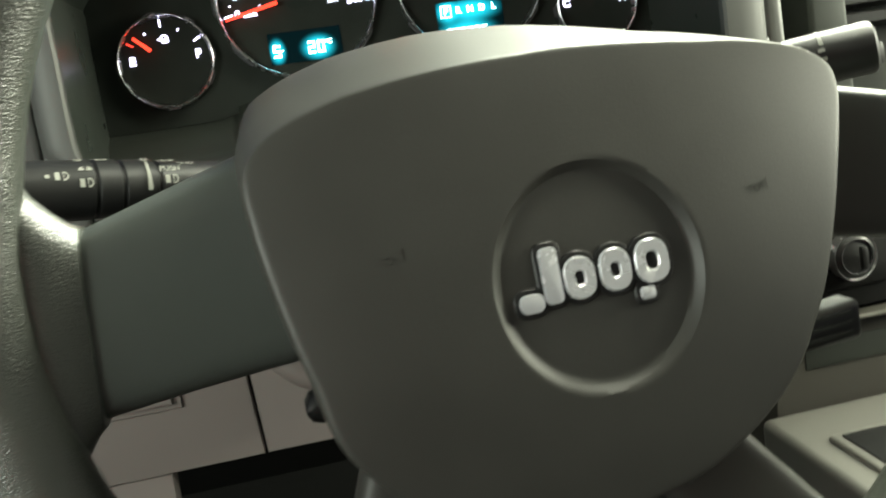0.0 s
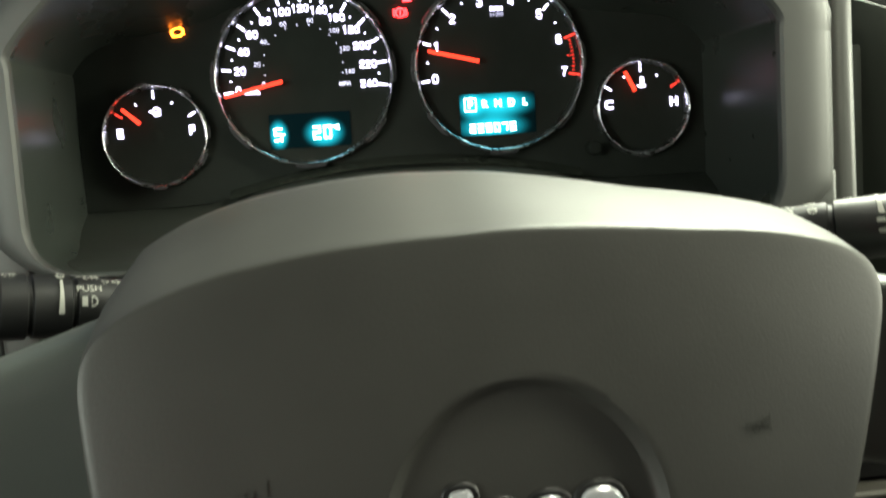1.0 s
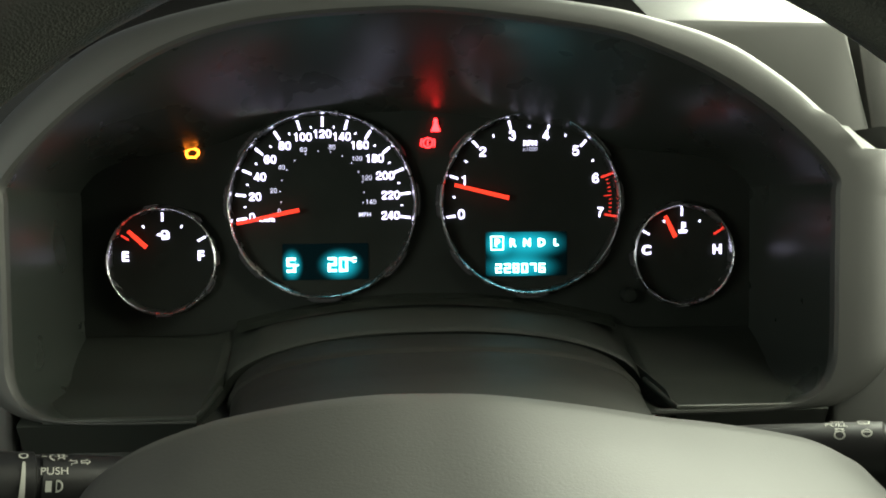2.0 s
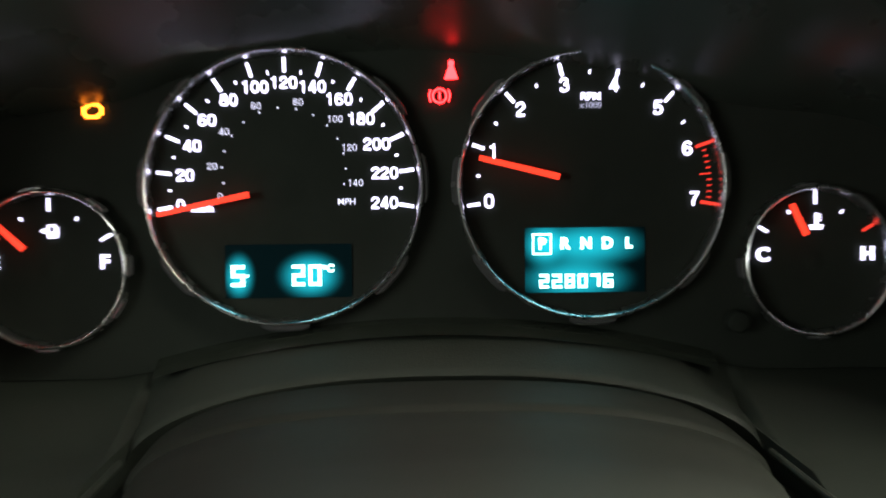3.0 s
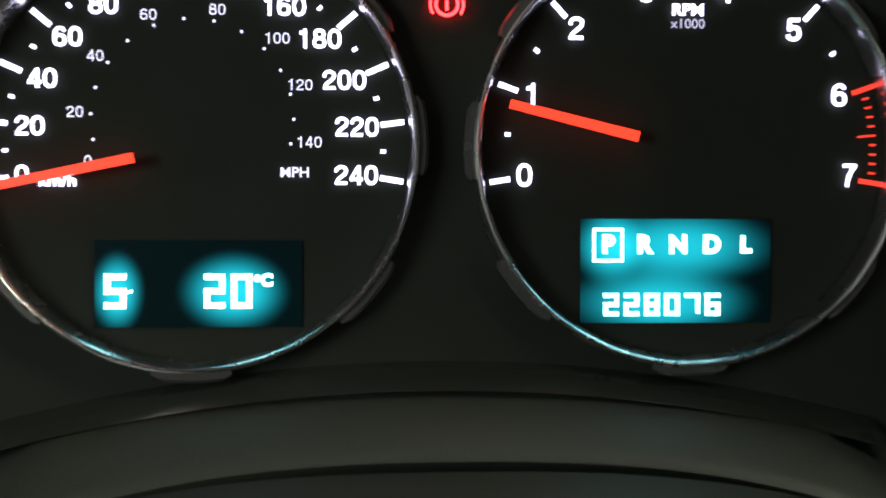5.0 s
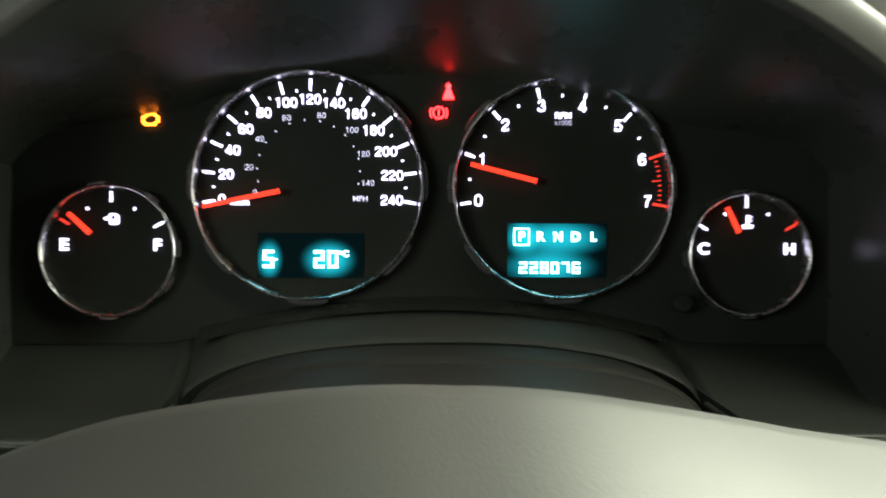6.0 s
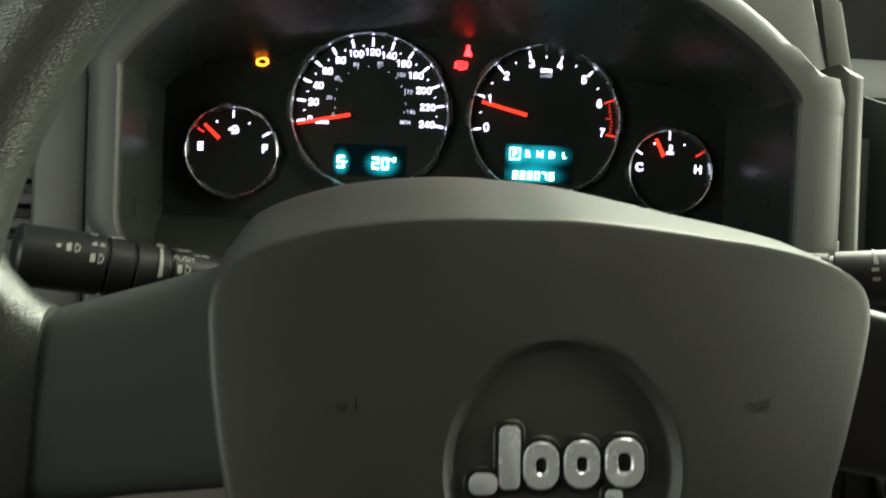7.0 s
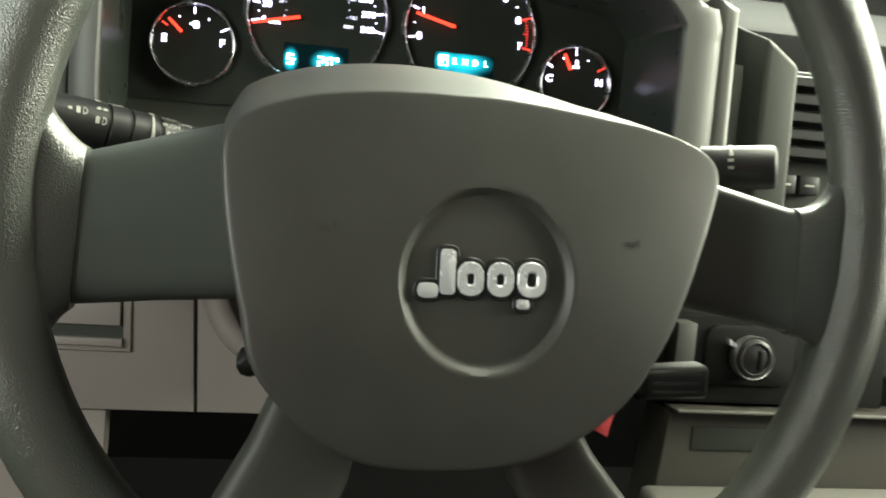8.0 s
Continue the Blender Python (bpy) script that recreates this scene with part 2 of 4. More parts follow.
def quad(cx, cz, length, width, angle, y=0.0, bm=None):
    """A flat bar in the dial plane, with its middle at cx, cz and lying at an angle (degrees)."""
    bm = bm or bmesh.new()
    c, s = math.cos(radians(angle)), math.sin(radians(angle))
    bm.faces.new([bm.verts.new((cx + c * u * length / 2 - s * w * width / 2, y, cz + s * u * length / 2 + c * w * width / 2)) for u, w in ((-1, -1), (1, -1), (1, 1), (-1, 1))])
    return bm


def disc(cx, cz, r, y=0.0, n=12, bm=None):
    bm = bm or bmesh.new()
    bm.faces.new([bm.verts.new((cx + r * math.cos(2 * math.pi * i / n), y, cz + r * math.sin(2 * math.pi * i / n))) for i in range(n)])
    return bm


def flat_ring(cx, cz, r0, r1, y=0.0, n=24, bm=None, a0=0.0, a1=360.0):
    bm = bm or bmesh.new()
    pts = [radians(a0 + (a1 - a0) * i / n) for i in range(n + 1)]
    return strip([[(cx + r * math.cos(a), y, cz + r * math.sin(a)) for a in pts] for r in (r0, r1)], bm=bm)


def polar(c, r, a):
    return c[0] + r * math.cos(radians(a)), c[1] + r * math.sin(radians(a))


SEGMENTS = {"0": "abcdef", "2": "abged", "6": "acdefg", "7": "abc", "8": "abcdefg", "S": "afgcd"}


def segment_digit(ch, x, z, w, h, t, y, bm=None):
    """A seven-segment figure, as the display draws it."""
    bm = bm or bmesh.new()
    bars = {"a": (0, h / 2, w, t, 0), "d": (0, -h / 2, w, t, 0), "g": (0, 0, w, t, 0), "b": (w / 2, h / 4, h / 2, t, 90), "c": (w / 2, -h / 4, h / 2, t, 90),
            "e": (-w / 2, -h / 4, h / 2, t, 90), "f": (-w / 2, h / 4, h / 2, t, 90)}
    for i, s in enumerate(SEGMENTS[ch]):
        u, v, length, width, a = bars[s]
        quad(x + u, z + v, length + (t if a == 0 else 0), width, a, y - i * 0.00002, bm)
    return bm


# ---- instrument cluster ----
SPD, TAC, FUE, TMP = (-0.0540, 0.8667), (0.0556, 0.8665), (-0.1374, 0.8384), (0.1380, 0.8383)
RB, RS = 0.0487, 0.0276
cluster = thing("instrument_cluster", (0, 0, 0.80), "lit instrument cluster with four round chrome-ringed gauges", "instrument cluster")


def face_edge(x):
    """The lower edge of the black face: a hump over the column between two level ends."""
    d = 0.8152 - 1.38 * x * x - 0.7985
    return 0.7985 + 0.5 * (d + math.sqrt(d * d + 0.002 ** 2))


arch = [(0.197 * math.cos(radians(a)) - 0.001, 0.872 + 0.086 * math.sin(radians(a))) for a in range(0, 181, 9)]
outline = [(0.205 - 0.41 * i / 40, face_edge(0.205 - 0.41 * i / 40)) for i in range(41)][::-1] + arch
part("face_panel", slab(outline, 0.0015, 0.02), FACE, cluster, "matt black face panel", smooth=False)


def ring_profile(r):
    """Chrome ring: a narrow rounded lip proud of the face, with a sloping inner wall."""
    return [(r - 0.0016, -0.0002), (r - 0.0010, 0.0040), (r - 0.0006, 0.0052), (r - 0.0001, 0.0056), (r + 0.0004, 0.0052), (r + 0.0007, 0.004), (r + 0.0009, -0.001)]


def gauge(name, c, r, label):
    dial = part(name, disc(c[0], c[1], r - 0.001, y=0.0008, n=64), FACE, cluster, label, smooth=False)
    part("bezel", lathe((c[0], 0, c[1]), (0, -1, 0), ring_profile(r), 96), CHROME, dial, "bright chrome ring")
    big = r > 0.04
    for a in (3, 40, 140, 178, 220, 270, 320) if big else (2, 52, 100, 185, 270, 330):
        da, out = (10, 0.0027) if big else (8, 0.0020)
        arc = [(a - da + 2 * da * i / 10, out if 0 < i < 10 else out - 0.0007) for i in range(11)]
        rows = [[(*polar(c, r + q * o, b), y) for b, o in arc] for q, y in ((0.2, -0.0040), (0.75, -0.0040), (1.0, -0.0032), (1.0, 0.001))]
        part("clip", strip([[(x, y, z) for x, z, y in row] for row in rows]), CLIP, dial, "smoky glossy plastic clip")
    return dial


def stroke(points, w, y, bm, closed=False):
    """A flat line of one width along points in x, z."""
    p, n, left, right = [Vector(q) for q in points], len(points), [], []
    for i, q in enumerate(p):
        d = (p[(i + 1) % n if closed else min(i + 1, n - 1)] - p[(i - 1) % n if closed else max(i - 1, 0)]).normalized() * (w / 2)
        left.append((q.x - d.y, y, q.y + d.x))
        right.append((q.x + d.y, y, q.y - d.x))
    if closed:
        left.append(left[0]), right.append(right[0])
    return strip([left, right], bm=bm)


def oval(cx, cz, rx, rz, n=24):
    """A squarish oval, as broad grotesque figures have it."""
    return [(cx + rx * math.copysign(abs(math.cos(a)) ** 0.82, math.cos(a)), cz + rz * math.copysign(abs(math.sin(a)) ** 0.82, math.sin(a))) for a in [2 * math.pi * i / n for i in range(n)]]


# broad figures, one unit high: curved strokes, straight strokes, closed loops
FIGURES = {
    "0": ((), (), ((0.36, 0.5, 0.26, 0.42),)),
    "1": ((), (((0.40, 0.0), (0.40, 1.0)), ((0.12, 0.77), (0.36, 0.80))), ()),
    "2": ((((0.10, 0.64), (0.14, 0.82), (0.36, 0.92), (0.60, 0.80), (0.56, 0.58), (0.38, 0.42), (0.20, 0.27), (0.11, 0.10)),), (((0.04, 0.08), (0.66, 0.08)),), ()),
    "3": ((((0.11, 0.70), (0.17, 0.86), (0.36, 0.92), (0.56, 0.82), (0.53, 0.62), (0.32, 0.54)), ((0.32, 0.54), (0.58, 0.46), (0.60, 0.25), (0.50, 0.12), (0.34, 0.08), (0.14, 0.16), (0.09, 0.31))), (), ()),
    "4": ((), (((0.50, 0.0), (0.50, 1.0)), ((0.03, 0.28), (0.70, 0.28)), ((0.46, 0.93), (0.09, 0.30))), ()),
    "5": ((((0.14, 0.47), (0.32, 0.60), (0.54, 0.54), (0.61, 0.34), (0.54, 0.14), (0.34, 0.08), (0.15, 0.15), (0.09, 0.28)),), (((0.12, 0.92), (0.64, 0.92)), ((0.19, 0.94), (0.14, 0.46))), ()),
    "6": ((((0.59, 0.74), (0.52, 0.87), (0.36, 0.92), (0.16, 0.80), (0.10, 0.52), (0.12, 0.30)),), (), ((0.36, 0.32, 0.25, 0.24),)),
    "7": ((((0.60, 0.90), (0.40, 0.60), (0.29, 0.30), (0.26, 0.0)),), (((0.06, 0.92), (0.67, 0.92)),), ()),
    "8": ((), (), ((0.36, 0.725, 0.22, 0.195), (0.36, 0.30, 0.26, 0.22))),
}


def figures(text, x, z, h, bold=0.17, y=-0.0002):
    """A number in broad figures of height h, its middle at x, z."""
    bm, step = bmesh.new(), 0.77
    x0 = x - h * (step * len(text) - 0.05) / 2
    for k, ch in enumerate(text):
        curves, lines, loops = FIGURES[ch]
        put = lambda q: (x0 + h * (q[0] + step * k), z + h * (q[1] - 0.5))
        strokes = [(spline(c, 4), False) for c in curves] + [(c, False) for c in lines] + [(oval(*c), True) for c in loops]
        for i, (c, closed) in enumerate(strokes):
            stroke([put(q) for q in c], bold * h, y - 0.00002 * i, bm, closed)
    return bm


def needle(dial, c, a, r0, r1, w):
    x0, z0 = polar(c, r0, a)
    x1, z1 = polar(c, r1, a)
    dx, dz = -math.sin(radians(a)), math.cos(radians(a))
    front = [(x0 + dx * w / 2, z0 + dz * w / 2), (x1 + dx * w * 0.42, z1 + dz * w * 0.42), (x1 - dx * w * 0.42, z1 - dz * w * 0.42), (x0 - dx * w / 2, z0 - dz * w / 2)]
    part("needle", slab(front, -0.0042, -0.0028), NEEDLE, dial, "glowing red needle", smooth=False)
    part("hub", lathe((c[0], 0, c[1]), (0, -1, 0), [(0.19 * r1, -0.00085), (0.0001, -0.0003)], 40), FACE, dial, "black hub cap")


# speedometer
speedo = gauge("speedometer", SPD, RB, "speedometer dial with white figures in km/h and mph")
SCALE = (SPD[0] + 0.0004, SPD[1])
INNER = (-0.0543, 0.8729)
kmh = lambda v: 189.6 - 0.8284 * v
mph = lambda v: 207.7 - 1.589 * v + (2.4 * math.sin(math.pi * (v - 8) / 52) if v < 60 else -3.8 * math.sin(math.pi * (v - 60) / 75))
for v in range(0, 241, 20):
    a = radians(kmh(v))
    part("tick", quad(*polar(SCALE, 0.0434, kmh(v)), 0.0052, 0.0012, kmh(v)), WHITE_GLOW, speedo, smooth=False)
    part("numeral", figures(str(v), SPD[0] + 0.0002 + (0.0357 if v else 0.0377) * math.cos(a), SPD[1] + 0.0371 * math.sin(a), 0.0043), WHITE_GLOW, speedo, smooth=False)
    if v < 240:
        part("dot", quad(*polar(SCALE, 0.0410, kmh(v + 10)), 0.0012, 0.0008, kmh(v + 10)), WHITE_GLOW, speedo, smooth=False)
for v in range(0, 141, 10):
    part("dot", disc(*polar(INNER, 0.0220, mph(v)), 0.00038, 0.0, 8), MPH_GLOW, speedo, smooth=False)
for v, x, z in ((0, -0.0769, 0.8636), (20, -0.0796, 0.8743), (40, -0.0752, 0.8865), (60, -0.0638, 0.8956), (80, -0.0489, 0.8969), (100, -0.0359, 0.8908), (120, -0.0309, 0.8806), (140, -0.0289, 0.8680)):
    part("numeral", figures(str(v), x, z, 0.0025, 0.125), MPH_GLOW, speedo, smooth=False)
part("lettering", letters("km/h", -0.0834, 0.8592, 0.0035, -0.0002, 0.00012, wide=1.15), WHITE_GLOW, speedo, smooth=False)
part("lettering", letters("MPH", -0.0321, 0.8612, 0.0031, -0.0002, 0.00006, wide=1.05), MPH_GLOW, speedo, smooth=False)
needle(speedo, SPD, 192.0, 0.0126, 0.0455, 0.0021)

# tachometer
tach = gauge("tachometer", TAC, RB - 0.001, "tachometer dial with white figures and a red zone")
rev = lambda v: 189.2 - v * 28.33
for v in range(8):
    if v < 6:
        part("tick", quad(*polar(TAC, 0.0427, rev(v)), 0.0046, 0.00115, rev(v)), WHITE_GLOW, tach, smooth=False)
        part("dot", quad(*polar(TAC, 0.0406, rev(v + 0.5)), 0.0013, 0.0009, rev(v + 0.5)), WHITE_GLOW, tach, smooth=False)
    else:
        part("tick", quad(*polar(TAC, 0.0434, rev(v)), 0.0054, 0.0011, rev(v)), RED_GLOW, tach, "red tick", smooth=False)
    part("numeral", figures(str(v), *polar(TAC, 0.0371 + 0.0006 * max(0, v - 5), 188.6 - 28.07 * v), 0.0052, 0.165), WHITE_GLOW, tach, smooth=False)
for k in range(1, 10):
    length = 0.0042 if k == 5 else 0.0016
    part("tick", quad(*polar(TAC, 0.0442 - length / 2, rev(6 + k / 10)), length, 0.00045, rev(6 + k / 10)), RED_GLOW, tach, "red tick", smooth=False)
part("lettering", letters("RPM", 0.0559, 0.8982, 0.0036, -0.0002, 0.00012, wide=1.1), WHITE_GLOW, tach, smooth=False)
part("lettering", letters("x1000", 0.0559, 0.8951, 0.0030, -0.0002, 0.00002, wide=1.05), DIM_GLOW, tach, smooth=False)
needle(tach, TAC, 166.2, 0.0120, 0.0415, 0.0022)

# fuel and temperature gauges
for name, c, marks, na, label in (("fuel_gauge", FUE, "EF", 137, "fuel gauge dial with its needle near empty"), ("temperature_gauge", TMP, "CH", 116, "coolant temperature gauge dial")):
    dial = gauge(name, c, RS if marks == "EF" else RS - 0.0008, label)
    lo, hi = (148, 29) if marks == "EF" else (149, 31)
    for a, m in ((90, WHITE_GLOW), (lo, RED_GLOW if marks == "EF" else WHITE_GLOW), (hi, WHITE_GLOW if marks == "EF" else RED_GLOW)):
        part("tick", quad(*polar(c, 0.0228, a), 0.0046, 0.0010, a), m, dial, smooth=False)
    for a in (61, 119):
        part("dot", quad(*polar(c, 0.0202, a), 0.0014, 0.0009, a), WHITE_GLOW, dial, smooth=False)
    sign, x, z = bmesh.new(), c[0], c[1]
    if marks == "EF":
        for q in ((0.0010, 0.0120, 0.0030, 0.0022, 0), (-0.0002, 0.0142, 0.0022, 0.0006, 90), (0.0022, 0.0142, 0.0022, 0.0006, 90), (0.0010, 0.0153, 0.0030, 0.0007, 0), (0.0031, 0.0130, 0.0038, 0.0006, 90)):
            quad(x + q[0], z + q[1], *q[2:], 0.0, sign)
        strip([[(x - 0.0012, 0, z + 0.0146), (x - 0.0012, 0, z + 0.0124)], [(x - 0.0030, 0, z + 0.0136), (x - 0.0030, 0, z + 0.0134)]], bm=sign)
    else:
        quad(x + 0.0004, z + 0.0150, 0.0046, 0.0011, 90, 0.0, sign)
        for k in range(3):
            quad(x + 0.0015, z + 0.0146 + 0.0010 * k, 0.0014, 0.0005, 0, 0.0, sign)
        for k in range(2):
            quad(x + 0.0004, z + 0.0126 - 0.0010 * k, 0.0052 - 0.0006 * k, 0.0006, 0, -0.0001, sign)
    part("symbol", sign, WHITE_GLOW, dial, smooth=False)
    for ch, s in zip(marks, (-1, 1)):
        part("numeral", letters(ch, c[0] + s * 0.0194, c[1] + 0.0021, 0.0068, -0.0002, 0.00026, wide=1.08), WHITE_GLOW, dial, smooth=False)
    needle(dial, c, na, 0.0105, 0.0228, 0.0021)

# displays
left = part("display", slab([(-0.0757, 0.8271), (-0.0306, 0.8271), (-0.0306, 0.8463), (-0.0757, 0.8463)], 0.0002, 0.0006), TEAL_LEFT, cluster, "teal backlit display", smooth=False)
bm = segment_digit("S", -0.0711, 0.8351, 0.0034, 0.0063, 0.0014, -0.0004)
quad(-0.0682, 0.8349, 0.0020, 0.0007, 14, -0.0006, bm)
part("compass_letter", bm, CYAN, left, smooth=False)
bm = segment_digit("2", -0.0496, 0.8351, 0.0033, 0.0063, 0.0013, -0.0004)
segment_digit("0", -0.0437, 0.8351, 0.0033, 0.0063, 0.0013, -0.0004, bm)
part("temperature_figure", bm, CYAN, left, smooth=False)
part("degree_sign", merge(flat_ring(-0.0403, 0.8379, 0.0002, 0.0008, -0.0004, 10), letters("C", -0.0382, 0.8374, 0.0036, -0.0004, 0.00022)), CYAN, left, smooth=False)
right = part("display", slab([(0.0318, 0.8277), (0.0754, 0.8277), (0.0754, 0.8512), (0.0318, 0.8512)], 0.0002, 0.0006), TEAL_RIGHT, cluster, "teal backlit display", smooth=False)
bm = bmesh.new()
for x, z, w, a in ((0.0379, 0.8488, 0.0068, 0), (0.0379, 0.8418, 0.0068, 0), (0.0347, 0.8453, 0.0075, 90), (0.0411, 0.8453, 0.0075, 90)):
    quad(x, z, w, 0.0007, a, -0.0004 - 0.00002 * (a > 0), bm)
part("gear_frame", bm, CYAN, right, smooth=False)
for ch, x in zip("PRNDL", (0.0379, 0.0461, 0.0539, 0.0616, 0.0694)):
    part("gear_letter", letters(ch, x, 0.8453, 0.0055 if ch != "L" else 0.0050, -0.0004, 0.0003), CYAN, right, smooth=False)
for i, ch in enumerate("228076"):
    part("odometer_figure", segment_digit(ch, 0.0386 + 0.00465 * i, 0.8319, 0.0025, 0.0041, 0.0010, -0.0004), CYAN, right, smooth=False)

# warning lamps
bm = flat_ring(0.0015, 0.8988, 0.0021, 0.0028, 0.0, 24)
quad(0.0015, 0.8988, 0.0028, 0.0007, 90, 0.0, bm)
flat_ring(0.0015, 0.8988, 0.0034, 0.0040, 0.0, 8, bm, 145, 215)
flat_ring(0.0015, 0.8988, 0.0034, 0.0040, 0.0, 8, bm, -35, 35)
part("brake_warning_lamp", bm, ICON_RED, cluster, "lit red round warning symbol", smooth=False)
bm = disc(0.0057, 0.9104, 0.0012, 0.0, 12)
strip([[(0.0048, 0, 0.9093), (0.0066, 0, 0.9093)], [(0.0042, 0, 0.9078), (0.0072, 0, 0.9078)], [(0.0032, 0, 0.9047), (0.0082, 0, 0.9047)]], bm=bm)
part("belt_warning_lamp", bm, ICON_RED, cluster, "lit red warning symbol", smooth=False)
engine = [(-0.0036, -0.0012), (-0.0028, -0.0012), (-0.0028, -0.0020), (0.0018, -0.0020), (0.0026, -0.0010), (0.0034, -0.0010), (0.0034, 0.0012), (0.0026, 0.0012), (0.0020, 0.0020), (-0.0016, 0.0020), (-0.0026, 0.0010), (-0.0036, 0.0010)]
engine = [(x * 1.05, z * 1.35) for x, z in engine]
inner = [(x * 0.66, z * 0.62) for x, z in engine]
bm = strip([[(-0.1211 + x, 0.0, 0.8942 + z) for x, z in o] for o in (engine, inner)], closed=True)
part("engine_warning_lamp", bm, ICON_AMBER, cluster, "lit amber engine symbol", smooth=False)
part("reset_knob", lathe((0.1084, 0, 0.8166), (0, -1, 0), [(0.0042, -0.001), (0.0040, 0.005), (0.0032, 0.006), (0.0001, 0.0062)], 24), FACE, cluster, "small black reset knob")

# ---- binnacle and dashboard ----
dash = thing("dashboard", (0, 0.05, 0.55), "grey moulded plastic dashboard with an arched instrument hood", "dashboard")
LIP = -0.085


def ease(u):
    """0 to 1, with soft ends."""
    u = max(0.0, min(1.0, u))
    return u * u * (3 - 2 * u)


def arch_line(grow):
    """The hood's rim, from the tray's lip round the lower left corner, over the arch and down to the right; grow: how far outside its inner edge."""
    l, r = -0.1850, 0.1820
    base = spline([(-0.106, 0.7722), (-0.140, 0.7724), (l + 0.020, 0.7738), (l + 0.0075, 0.7790), (l + 0.0012, 0.7895), (l, 0.8080), (l, 0.8400), (l, 0.8680), (l + 0.0015, 0.8790),
                   (l + 0.024, 0.9030), (l + 0.052, 0.9245), (l + 0.080, 0.9385), (l + 0.112, 0.9465), (-0.030, 0.9504), (0.010, 0.9504), (r - 0.110, 0.9425), (r - 0.080, 0.9335),
                   (r - 0.052, 0.9205), (r - 0.024, 0.9015), (r - 0.0015, 0.8790), (r, 0.8680), (r, 0.8400), (r, 0.8080), (r - 0.0012, 0.7895), (r - 0.0075, 0.7790), (r - 0.020, 0.7738), (0.140, 0.7724), (0.100, 0.7722)], 5)
    out = []
    for i, q in enumerate(base):
        d = (base[min(i + 1, len(base) - 1)] - base[max(i - 1, 0)]).normalized()
        low = max(0.0, min(1.0, (q.y - 0.7735) / 0.020))
        g = grow * (0.12 + 0.88 * low) if grow > 0 else grow
        if grow > 0.003:
            shoulder = ease((0.948 - q.y) / 0.030)
            if q.x > 0:
                side = ease((0.8975 - q.y) / 0.012)
                g *= 0.73 + 0.35 * shoulder + 0.70 * side
            else:
                side = ease((0.895 - q.y) / 0.030)
                g *= 0.73 + 0.40 * shoulder - 0.07 * side
        p = Vector((q.x - d.y * g, q.y + d.x * g))
        if grow > 0.003 and q.x > 0.10:
            # the right pillar ends in a level shoulder, with a higher shelf behind it
            top = 0.9025 if grow > 0.0182 else 0.8900
            p.y = min(p.y, max(top, 0.9165 - (p.x - 0.1703)))
        out.append(p)
    return out


rows = []
for grow, y in ((0.0004, LIP + 0.005), (0.0010, LIP + 0.0015), (0.0025, LIP), (0.006, LIP), (0.010, LIP + 0.0008), (0.014, LIP + 0.0026), (0.0165, LIP + 0.0050), (0.018, LIP + 0.0095), (0.0185, LIP + 0.03)):
    rows.append([(q.x, y, q.y) for q in arch_line(grow)])
hoodtop = [[(q.x, y, q.y + (y + 0.055) * 0.12 if q.y > 0.85 else q.y - 0.004) for q in arch_line(0.0185)] for y in (0.0, 0.10, 0.25)]
part("instrument_hood", strip(rows + hoodtop), DASHGREY, dash, "arched silver-grey hood with a rounded rim")
# lining of the hood, down to the dial face
def lining_row(share, y):
    """One row of the lining: it slopes in from the rim, far above the dials and little beside them."""
    a, b = arch_line(0.0004), arch_line(-0.0010)
    row = []
    for p, q in list(zip(a, b))[7:-7]:
        up = max(0.0, min(1.0, (p.y - 0.885) / 0.05))
        p = p + (q - p).normalized() * share * (0.0065 + 0.029 * up * up * (3 - 2 * up))
        row.append((p.x, y, p.y))
    return row


part("hood_lining", strip([lining_row(s, y) for s, y in ((1.06, 0.006), (1.0, 0.0), (0.86, -0.008), (0.66, -0.022), (0.42, -0.042), (0.18, -0.064), (0.05, LIP + 0.009), (0.0, LIP + 0.005))]), LINING, dash, "dark glossy inner lining of the hood")
# tray below the dials, arched over the column
def tray_edge(x):
    """Depth and height of the tray's free edge: level lips at the sides, an arch over the column, cut cheeks between."""
    a = abs(x - 0.002)
    s = max(0.0, min(1.0, (a - 0.1040) / 0.0040))
    b = min(a, 0.1038) / 0.1040
    arch_z = 0.7770 + 0.0256 * max(0.0, 1 - b ** 2.4) ** 0.5
    return (-0.018 - 0.016 * b ** 2.4) * (1 - s) - 0.0815 * s, arch_z * (1 - s) + 0.7726 * s


